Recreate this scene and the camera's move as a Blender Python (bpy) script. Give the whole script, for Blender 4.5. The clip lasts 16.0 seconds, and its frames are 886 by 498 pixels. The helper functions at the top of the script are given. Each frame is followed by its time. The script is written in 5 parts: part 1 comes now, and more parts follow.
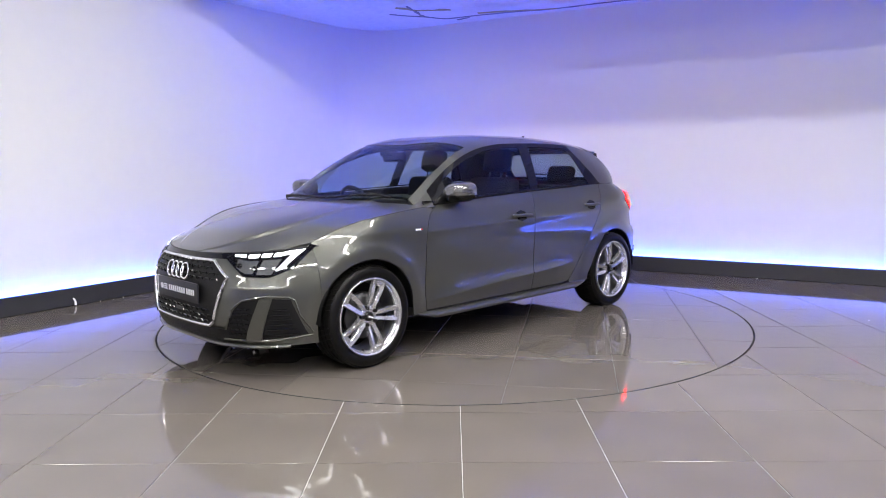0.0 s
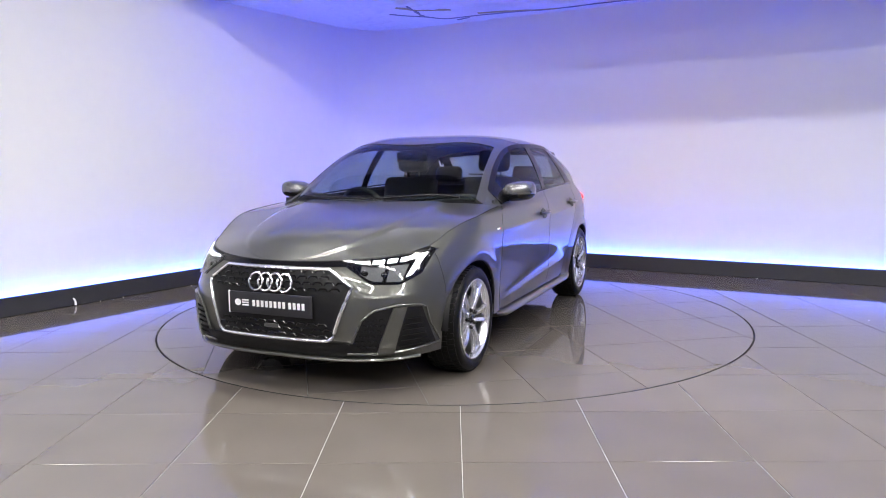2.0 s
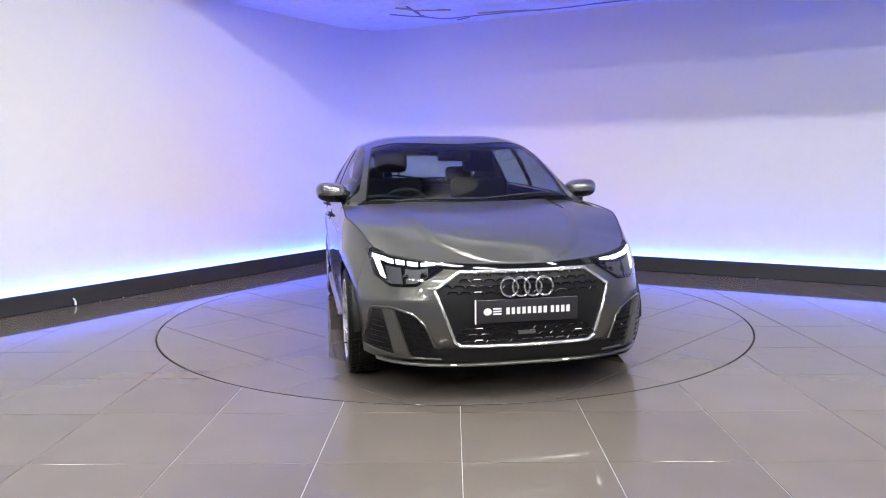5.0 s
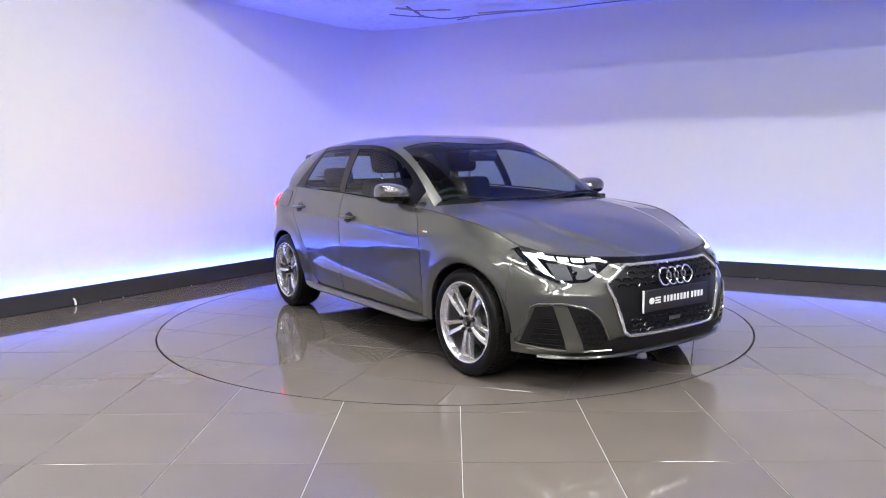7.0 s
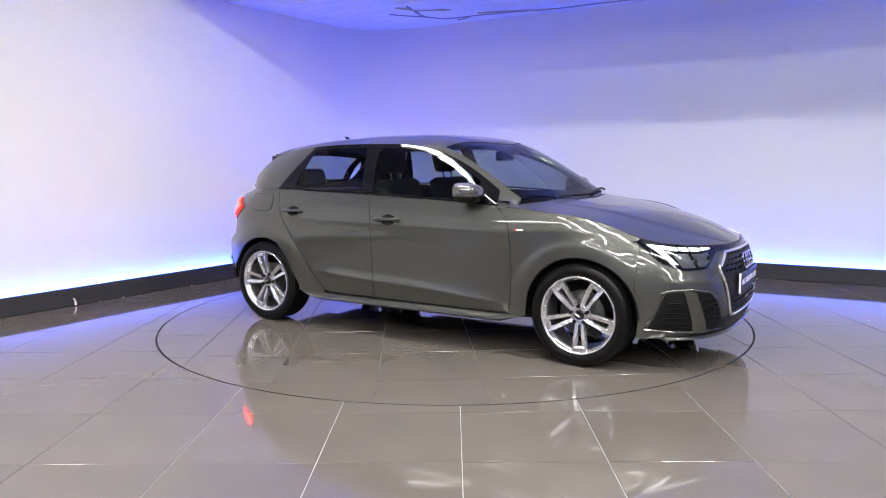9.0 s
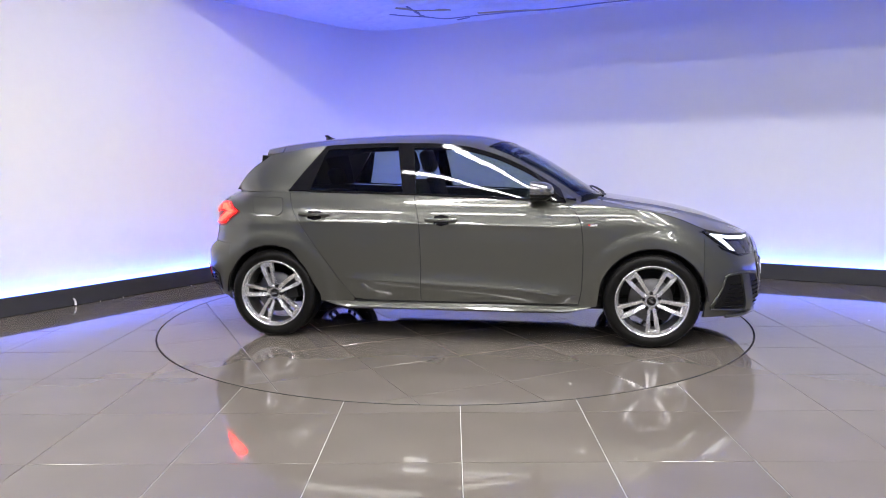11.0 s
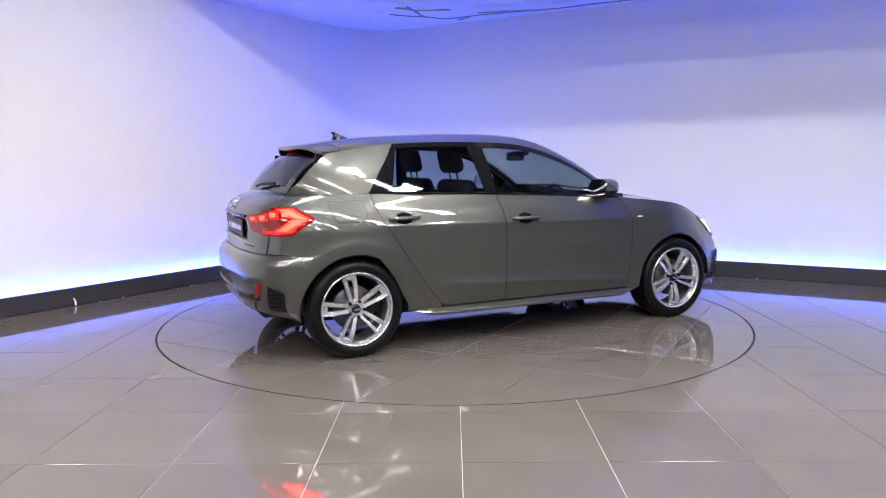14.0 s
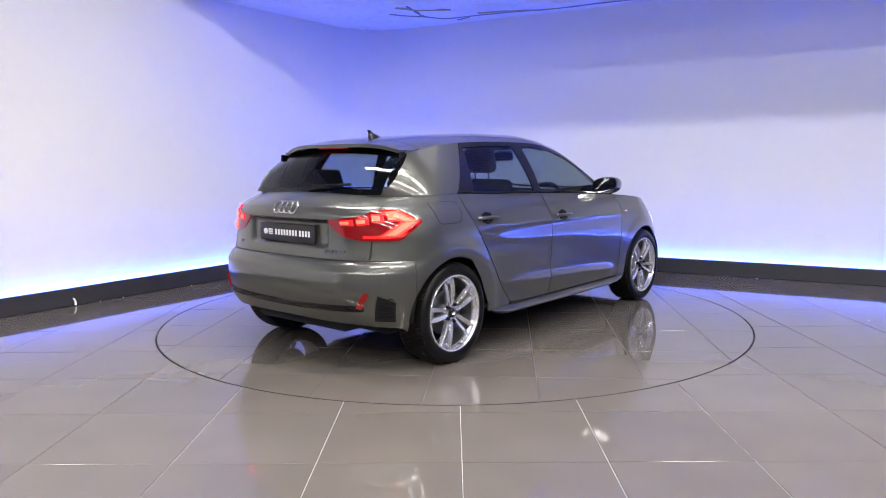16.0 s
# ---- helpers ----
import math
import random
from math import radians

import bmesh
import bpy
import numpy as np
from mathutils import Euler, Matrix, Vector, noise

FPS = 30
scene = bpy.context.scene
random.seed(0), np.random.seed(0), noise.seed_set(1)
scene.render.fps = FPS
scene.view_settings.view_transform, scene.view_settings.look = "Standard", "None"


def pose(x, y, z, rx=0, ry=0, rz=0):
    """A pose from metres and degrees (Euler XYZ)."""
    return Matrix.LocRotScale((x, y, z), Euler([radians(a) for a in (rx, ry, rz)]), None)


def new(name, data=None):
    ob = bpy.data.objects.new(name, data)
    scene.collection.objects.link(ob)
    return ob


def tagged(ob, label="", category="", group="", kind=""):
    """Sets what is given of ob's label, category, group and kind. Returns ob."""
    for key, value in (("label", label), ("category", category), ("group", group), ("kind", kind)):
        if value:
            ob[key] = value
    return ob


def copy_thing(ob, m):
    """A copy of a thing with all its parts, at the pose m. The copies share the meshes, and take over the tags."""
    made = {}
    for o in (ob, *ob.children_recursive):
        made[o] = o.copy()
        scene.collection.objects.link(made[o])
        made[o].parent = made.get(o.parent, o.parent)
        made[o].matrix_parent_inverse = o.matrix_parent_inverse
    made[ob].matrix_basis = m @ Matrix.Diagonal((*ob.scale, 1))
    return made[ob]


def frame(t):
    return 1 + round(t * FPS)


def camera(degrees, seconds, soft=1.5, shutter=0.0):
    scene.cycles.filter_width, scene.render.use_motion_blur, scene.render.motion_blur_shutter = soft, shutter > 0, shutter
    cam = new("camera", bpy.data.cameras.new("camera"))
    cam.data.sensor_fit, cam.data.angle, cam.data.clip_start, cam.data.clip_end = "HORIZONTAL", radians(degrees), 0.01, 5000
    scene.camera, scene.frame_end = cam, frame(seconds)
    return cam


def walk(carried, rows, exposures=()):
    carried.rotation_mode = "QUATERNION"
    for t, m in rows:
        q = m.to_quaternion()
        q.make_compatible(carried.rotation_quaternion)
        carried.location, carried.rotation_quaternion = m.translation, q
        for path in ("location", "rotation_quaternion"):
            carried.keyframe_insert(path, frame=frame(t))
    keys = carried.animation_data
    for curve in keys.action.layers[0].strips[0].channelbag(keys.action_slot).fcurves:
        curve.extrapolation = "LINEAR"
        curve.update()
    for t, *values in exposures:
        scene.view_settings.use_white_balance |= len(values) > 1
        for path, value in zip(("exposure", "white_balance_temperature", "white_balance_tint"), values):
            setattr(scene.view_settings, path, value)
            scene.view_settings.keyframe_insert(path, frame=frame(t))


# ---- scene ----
cam = camera(62.62, 16.0, soft=1.0)
EYE = pose(0.0, -5.7595, 1.2157, 83.104, 0, 0.780) @ pose(0, 0, 0, 0, 0, -0.571)
walk(cam, [(0.0, EYE), (16.0, EYE)])

# ---- world, exposure ----
world = bpy.data.worlds.new("hall_dark")
scene.world = world
world.use_nodes = True
world.node_tree.nodes["Background"].inputs[0].default_value = (0.01, 0.01, 0.012, 1)
world.node_tree.nodes["Background"].inputs[1].default_value = 1.0
scene.view_settings.exposure = 0.0

# ---- plan ----
CORNER = Vector((-1.02, 3.91, 0))
DL = Vector((-0.546, -0.838, 0)).normalized()   # along the left-hand wall, away from the corner
DR = Vector((0.872, -0.489, 0)).normalized()    # along the right-hand wall
LEN_L, LEN_R = 12.0, 11.5
END_L = 4.9                      # where the left-hand light strip ends
LOW, HIGH = 2.93, 3.72            # dropped ceiling, hall ceiling
DEEP = 2.80                      # how far the dropped ceiling reaches from the right-hand wall
RT = 2.229                       # turntable radius


def room(u, v, z=0.0):
    """u metres along the left wall from the corner, v along the right wall."""
    return CORNER + DL * u + DR * v + Vector((0, 0, z))


# ---- materials ----
def mat(name, base=(0.8, 0.8, 0.8), rough=0.5, metal=0.0, spec=0.5, coat=0.0, coat_rough=0.03, emit=None, power=0.0, trans=0.0, ior=1.45,
        noise_scale=0.0, vary=0.0, bump=0.0, bump_scale=200.0, rough_vary=0.0):
    m = bpy.data.materials.new(name)
    m.use_nodes = True
    nt = m.node_tree
    b = nt.nodes["Principled BSDF"]
    b.inputs["Base Color"].default_value = (*base, 1)
    b.inputs["Roughness"].default_value = rough
    b.inputs["Metallic"].default_value = metal
    b.inputs["Specular IOR Level"].default_value = spec
    b.inputs["Coat Weight"].default_value = coat
    b.inputs["Coat Roughness"].default_value = coat_rough
    b.inputs["Transmission Weight"].default_value = trans
    b.inputs["IOR"].default_value = ior
    if emit:
        b.inputs["Emission Color"].default_value = (*emit, 1)
        b.inputs["Emission Strength"].default_value = power
    if vary or bump or rough_vary:
        tc = nt.nodes.new("ShaderNodeTexCoord")
        n1 = nt.nodes.new("ShaderNodeTexNoise")
        n1.inputs["Scale"].default_value = noise_scale or 3.0
        n1.inputs["Detail"].default_value = 6
        nt.links.new(tc.outputs["Object"], n1.inputs["Vector"])
        if vary:
            n2 = nt.nodes.new("ShaderNodeTexNoise")
            n2.inputs["Scale"].default_value = (noise_scale or 3.0) * 14
            n2.inputs["Detail"].default_value = 4
            nt.links.new(tc.outputs["Object"], n2.inputs["Vector"])
            ad = nt.nodes.new("ShaderNodeMath")
            ad.operation = "ADD"
            nt.links.new(n1.outputs["Fac"], ad.inputs[0])
            nt.links.new(n2.outputs["Fac"], ad.inputs[1])
            mr = nt.nodes.new("ShaderNodeMapRange")
            mr.inputs["From Min"].default_value, mr.inputs["From Max"].default_value = 0.6, 1.4
            mr.inputs["To Min"].default_value, mr.inputs["To Max"].default_value = 1 - vary, 1 + vary
            nt.links.new(ad.outputs[0], mr.inputs["Value"])
            mx = nt.nodes.new("ShaderNodeVectorMath")
            mx.operation = "SCALE"
            mx.inputs[0].default_value = base
            nt.links.new(mr.outputs[0], mx.inputs["Scale"])
            nt.links.new(mx.outputs[0], b.inputs["Base Color"])
        if rough_vary:
            rr = nt.nodes.new("ShaderNodeMapRange")
            rr.inputs["From Min"].default_value, rr.inputs["From Max"].default_value = 0.3, 0.7
            rr.inputs["To Min"].default_value, rr.inputs["To Max"].default_value = max(0.0, rough - rough_vary), rough + rough_vary
            nt.links.new(n1.outputs["Fac"], rr.inputs["Value"])
            nt.links.new(rr.outputs[0], b.inputs["Roughness"])
        if bump:
            n3 = nt.nodes.new("ShaderNodeTexNoise")
            n3.inputs["Scale"].default_value = bump_scale
            n3.inputs["Detail"].default_value = 3
            nt.links.new(tc.outputs["Object"], n3.inputs["Vector"])
            bp = nt.nodes.new("ShaderNodeBump")
            bp.inputs["Strength"].default_value = bump
            bp.inputs["Distance"].default_value = 0.004
            nt.links.new(n3.outputs["Fac"], bp.inputs["Height"])
            nt.links.new(bp.outputs[0], b.inputs["Normal"])
    return m


WALL = mat("white_wall_paint", (0.80, 0.80, 0.80), 0.7, vary=0.015, noise_scale=0.8)
PLINTH = mat("dark_grey_plinth_paint", (0.035, 0.036, 0.042), 0.5, vary=0.06, noise_scale=1.5)
MEMBRANE = mat("crinkled_ceiling_foil", (0.70, 0.70, 0.71), 0.55, metal=0.0, vary=0.06, noise_scale=1.5)
HALLCEIL = mat("hall_ceiling", (0.22, 0.22, 0.22), 0.9, vary=0.1, noise_scale=1.0)
LED = mat("blue_led_strip", (0.1, 0.2, 0.9), 0.5, emit=(0.036, 0.104, 1.0), power=176)
PANEL = mat("white_lamp_panel", (0.9, 0.9, 0.9), 0.5, emit=(0.98, 0.95, 0.92), power=74)
FRAMEW = mat("white_lamp_frame", (0.75, 0.75, 0.75), 0.4)


def tile_material(name, base):
    """Polished porcelain: broad soft clouds of tone, a slightly different tone for each tile."""
    m = mat(name, base, 0.055, spec=0.56)
    nt = m.node_tree
    b = nt.nodes["Principled BSDF"]
    tc = nt.nodes.new("ShaderNodeTexCoord")
    cloud = nt.nodes.new("ShaderNodeTexNoise")
    cloud.inputs["Scale"].default_value = 2.2
    cloud.inputs["Detail"].default_value = 1.0
    nt.links.new(tc.outputs["Object"], cloud.inputs["Vector"])
    info = nt.nodes.new("ShaderNodeObjectInfo")
    tone = None
    for source, lo, hi in ((cloud.outputs["Fac"], 0.88, 1.12), (info.outputs["Random"], 0.95, 1.05)):
        mr = nt.nodes.new("ShaderNodeMapRange")
        mr.inputs["To Min"].default_value, mr.inputs["To Max"].default_value = lo, hi
        nt.links.new(source, mr.inputs["Value"])
        mx = nt.nodes.new("ShaderNodeVectorMath")
        mx.operation = "SCALE"
        mx.inputs[0].default_value = base
        if tone:
            nt.links.new(tone, mx.inputs[0])
        nt.links.new(mr.outputs[0], mx.inputs["Scale"])
        tone = mx.outputs[0]
    nt.links.new(tone, b.inputs["Base Color"])
    return m


TILE = tile_material("polished_grey_porcelain", (0.120, 0.106, 0.093))
GROUT = mat("pale_grout", (0.42, 0.41, 0.39), 0.7, vary=0.15, noise_scale=6)
TABLEGROUT = mat("grey_grout", (0.10, 0.095, 0.088), 0.7, vary=0.15, noise_scale=6)
GAPDARK = mat("dark_gap", (0.012, 0.012, 0.013), 0.6)


# ---- mesh helpers ----
def mesh_of(name, bm, material, smooth=False, sharp=None):
    me = bpy.data.meshes.new(name)
    if smooth:
        for f in bm.faces:
            f.smooth = True
        if sharp:
            for e in bm.edges:
                if len(e.link_faces) == 2 and e.calc_face_angle(0) > radians(sharp):
                    e.smooth = False
    bm.to_mesh(me)
    bm.free()
    for mm in (material if isinstance(material, (list, tuple)) else [material]):
        me.materials.append(mm)
    return me


def part(name, bm, material, parent=None, label="", smooth=False, sharp=35):
    ob = new(name, mesh_of(name, bm, material, smooth, sharp))
    ob.parent = parent
    if label:
        tagged(ob, label)
    return ob


def add_box(bm, lo, hi, m=None):
    vs = [bm.verts.new((x, y, z)) for z in (lo[2], hi[2]) for y in (lo[1], hi[1]) for x in (lo[0], hi[0])]
    for f in ((0, 2, 3, 1), (4, 5, 7, 6), (0, 1, 5, 4), (2, 6, 7, 3), (0, 4, 6, 2), (1, 3, 7, 5)):
        bm.faces.new([vs[i] for i in f])
    if m is not None:
        bmesh.ops.transform(bm, matrix=m, verts=vs)
    return vs


def box_bm(lo, hi, bevel=0.0, m=None):
    bm = bmesh.new()
    add_box(bm, lo, hi)
    if bevel:
        bmesh.ops.bevel(bm, geom=bm.edges[:], offset=bevel, segments=2, affect="EDGES", profile=0.5)
    if m is not None:
        bmesh.ops.transform(bm, matrix=m, verts=bm.verts[:])
    return bm


def prism(bm, ring, z0, z1):
    """An upright prism over a closed ring of plan points."""
    lo = [bm.verts.new((p[0], p[1], z0)) for p in ring]
    hi = [bm.verts.new((p[0], p[1], z1)) for p in ring]
    n = len(ring)
    for i in range(n):
        bm.faces.new((lo[i], lo[(i + 1) % n], hi[(i + 1) % n], hi[i]))
    bm.faces.new(hi)
    bm.faces.new(lo[::-1])
    bmesh.ops.recalc_face_normals(bm, faces=bm.faces[:])


# ---- room ----
FILLET = 0.45
# the two seen walls meet in a rounded corner: plan line of the wall's face, from far left to far right
def wall_line(off, end):
    """Plan points of the wall face moved off metres into the room, up to end metres along the left-hand wall."""
    half = DL.angle(DR) / 2
    bis = (DL + DR).normalized()
    r = FILLET - off
    centre = CORNER + bis * (FILLET / math.sin(half))
    nl = Vector((-DL.y, DL.x, 0))
    nl = nl if nl.dot(DR) > 0 else -nl
    nr = Vector((-DR.y, DR.x, 0))
    nr = nr if nr.dot(DL) > 0 else -nr
    pts = [CORNER + DL * end + nl * off]
    for i in range(29):
        t = i / 28
        d = (-(nl * (1 - t) + nr * t)).normalized()
        pts.append(centre + d * r)
    pts.append(CORNER + DR * LEN_R + nr * off)
    return pts


def wall_strip(name, a, b, z0, z1, material, label, category, end=LEN_L):
    bm = bmesh.new()
    ring = wall_line(a, end) + wall_line(b, end)[::-1]
    n = len(ring)
    half = n // 2
    lo = [bm.verts.new((p.x, p.y, z0)) for p in ring]
    hi = [bm.verts.new((p.x, p.y, z1)) for p in ring]
    for i in range(n):
        bm.faces.new((lo[i], lo[(i + 1) % n], hi[(i + 1) % n], hi[i]))
    for i in range(half - 1):
        bm.faces.new((hi[i], hi[i + 1], hi[n - 2 - i], hi[n - 1 - i]))
        bm.faces.new((lo[i + 1], lo[i], lo[n - 1 - i], lo[n - 2 - i]))
    bmesh.ops.recalc_face_normals(bm, faces=bm.faces[:])
    return tagged(part(name, bm, material, smooth=True), label, category, kind="structure")


wall_strip("wall_corner", -0.26, -0.46, 0.0, HIGH, WALL, "white painted walls with a rounded corner", "wall")
wall_strip("baseboard", 0.0, -0.03, 0.004, 0.155, PLINTH, "low dark grey plinth along the foot of the wall", "plinth")
wall_strip("baseboard_shelf", -0.032, -0.258, 0.004, 0.064, PLINTH, "dark ledge behind the plinth carrying the lights", "plinth")
wall_strip("led_strip", -0.205, -0.228, 0.068, 0.082, LED, "glowing blue light strip hidden behind the plinth", "light strip", END_L)


def plain_wall(name, a, b):
    bm = bmesh.new()
    d = (b - a).normalized()
    n = Vector((-d.y, d.x, 0)) * 0.2
    prism(bm, [a, b, b + n, a + n], 0, HIGH)
    return tagged(part(name, bm, HALLWALL), "plain painted wall of the hall", "wall", kind="structure")


HALLWALL = mat("hall_wall_paint", (0.13, 0.13, 0.13), 0.7, vary=0.05, noise_scale=0.8)
P1, P2, P3 = room(LEN_L, 0), room(LEN_L, LEN_R), room(0, LEN_R)
plain_wall("wall_back", P2, P1)
plain_wall("wall_side", P3, P2)


def lit_plinth(name, a, b):
    """A plinth with its hidden light strip along a plain wall whose face runs from a to b."""
    d = (b - a).normalized()
    n = Vector((d.y, -d.x, 0))
    for what, near, far, z0, z1, m, label in (("baseboard", 0.27, 0.30, 0.004, 0.155, PLINTH, "low dark grey plinth along the foot of the wall"),
                                              ("baseboard_shelf", 0.004, 0.268, 0.004, 0.064, PLINTH, "dark ledge behind the plinth carrying the lights"),
                                              ("led_strip", 0.035, 0.055, 0.068, 0.082, LED, "glowing blue light strip hidden behind the plinth")):
        bm = bmesh.new()
        prism(bm, [a + n * near, b + n * near, b + n * far, a + n * far], z0, z1)
        tagged(part(what + "_" + name, bm, m), label, "light strip" if m is LED else "plinth", kind="structure")


lit_plinth("side", P3 + DL * 0.4, P2 - DL * 0.4)
lit_plinth("back", P2 - DR * 0.4, P1 + DR * 0.4)

bm = bmesh.new()
prism(bm, [room(-0.48, -0.48), room(LEN_L + .3, -0.48), room(LEN_L + .3, LEN_R + .3), room(-0.48, LEN_R + .3)], HIGH, HIGH + 0.2)
tagged(part("ceiling_hall", bm, HALLCEIL), "high plain ceiling over the front of the hall", "ceiling", kind="structure")


def dropped_ceiling():
    """Wrinkled foil under the dropped ceiling, sagging between its fixings."""
    bm = bmesh.new()
    nu, nv = 90, 330
    verts = {}
    for i in range(nu + 1):
        for j in range(nv + 1):
            p = room(-0.32 + (DEEP + 0.32) * i / nu, -0.32 + (LEN_R + 0.32) * j / nv)
            q = Vector((p.x * 1.6, p.y * 1.6, 0.3))
            k = abs(noise.noise(q * 2.3)) * 0.060 + abs(noise.noise(q * 5.1)) * 0.034 + abs(noise.noise(q * 9.7)) * 0.014 + noise.noise(q * 0.6) * 0.03
            calm = min(1.0, max(0.0, min(DEEP * i / nu, LEN_R * j / nv - 0.1)) / 0.5)
            edge = min(1.0, (DEEP - DEEP * i / nu) * 8) * (0.08 + 0.72 * calm)
            verts[i, j] = bm.verts.new((p.x, p.y, LOW + 0.02 - k * edge))
    for i in range(nu):
        for j in range(nv):
            bm.faces.new((verts[i, j], verts[i, j + 1], verts[i + 1, j + 1], verts[i + 1, j]))
    ob = part("ceiling_dropped", bm, MEMBRANE, smooth=True)
    s = ob.modifiers.new("thick", "SOLIDIFY")
    s.thickness, s.offset = 0.03, 1
    return tagged(ob, "wrinkled pale foil dropped ceiling over the turntable", "ceiling", kind="structure")


dropped_ceiling()
bm = bmesh.new()
prism(bm, [room(DEEP, -0.25), room(DEEP, LEN_R), room(DEEP + 0.06, LEN_R), room(DEEP + 0.06, -0.25)], LOW - 0.025, HIGH)
tagged(part("bulkhead", bm, WALL), "white painted bulkhead at the edge of the dropped ceiling", "bulkhead", kind="structure")


def ceiling_tapes():
    """Loose dark edges and tape where the foil sheets of the ceiling meet."""
    dark = mat("dark_tape", (0.24, 0.24, 0.30), 0.6, vary=0.2, noise_scale=9)
    tan = mat("yellowed_tape", (0.42, 0.36, 0.20), 0.6, vary=0.2, noise_scale=9)
    for run, w, m, label in ((((-0.68, 2.56), (-0.40, 2.67), (-0.05, 2.85), (0.11, 2.77)), 0.018, dark, "loose dark edge of a foil sheet on the ceiling"),
                             (((0.11, 2.77), (0.33, 2.655), (0.81, 2.45), (1.22, 2.30), (2.2, 1.75)), 0.022, dark, "loose dark edge of a foil sheet on the ceiling"),
                             (((-0.47, 2.15), (-0.39, 2.43), (-0.316, 2.68)), 0.040, dark, "hanging flap of dark tape on the ceiling"),
                             (((0.08, 2.90), (0.15, 2.83), (0.21, 2.77)), 0.055, dark, "hanging flap of dark tape on the ceiling"),
                             (((-0.59, 2.22), (-0.38, 2.375), (0.0, 2.36)), 0.060, tan, "yellowed strip of tape on the ceiling"),
                             (((0.30, 2.56), (0.66, 2.46), (1.14, 2.32)), 0.045, tan, "yellowed strip of tape on the ceiling")):
        pts = resample([(x, y, 0) for x, y in run], 16)
        rows = []
        for i, p in enumerate(pts):
            d = (pts[min(i + 1, 16)] - pts[max(i - 1, 0)]).normalized()
            side = Vector((-d.y, d.x, 0))
            wide = w * (0.05 + 1.5 * abs(noise.noise(p * 5)))
            z = LOW - 0.100 - 0.012 * abs(noise.noise(p * 4))
            rows.append([p + side * wide + Vector((0, 0, z + 0.008)), p + Vector((0, 0, z)), p - side * wide + Vector((0, 0, z + 0.008))])
        ob = part("ceiling_tape", grid_bm(rows), m, None, "", True)
        th = ob.modifiers.new("thick", "SOLIDIFY")
        th.thickness = 0.003
        tagged(ob, label, "tape", "tapes on the ceiling")


# ---- ceiling lamps ----
def ceiling_lamp():
    lamp = new("ceiling_lamp")
    part("frame", box_bm((-0.75, -0.12, 0.0), (0.75, 0.12, 0.07), 0.006), FRAMEW, lamp, "white metal frame")
    part("diffuser", box_bm((-0.72, -0.09, -0.006), (0.72, 0.09, -0.002)), PANEL, lamp, "glowing white diffuser")
    part("suspension_wire", box_bm((-0.6, -0.003, 0.07), (-0.594, 0.003, HIGH - LAMP_Z)), FRAMEW, lamp)
    part("suspension_wire", box_bm((0.594, -0.003, 0.07), (0.6, 0.003, HIGH - LAMP_Z)), FRAMEW, lamp)
    return tagged(lamp, "long white hanging panel lamp, switched on", "ceiling lamp", "lamps of the hall")


LAMP_Z = 3.55
turn = math.degrees(math.atan2(DR.y, DR.x))
first = None
for u, start, count in ((4.4, 2.3, 4), (5.9, 4.0, 4), (8.4, 3.1, 5), (10.3, 1.2, 5)):
    for k in range(count):
        p = room(u, start + 1.9 * k, LAMP_Z)
        m = pose(p.x, p.y, p.z, 0, 0, turn)
        if first is None:
            first = ceiling_lamp()
            first.matrix_basis = m
        else:
            copy_thing(first, m)

# ---- floor ----
GX, GY, TS, JOINT = 0.03, -2.93, 0.594, 0.0038


def ground():
    bm = bmesh.new()
    prism(bm, [room(-0.5, -0.5), room(LEN_L + .3, -0.5), room(LEN_L + .3, LEN_R + .3), room(-0.5, LEN_R + .3)], -0.25, -0.03)
    tagged(part("floor_slab", bm, GAPDARK), "dark slab under the tiled floor", "floor", kind="structure")


ground()


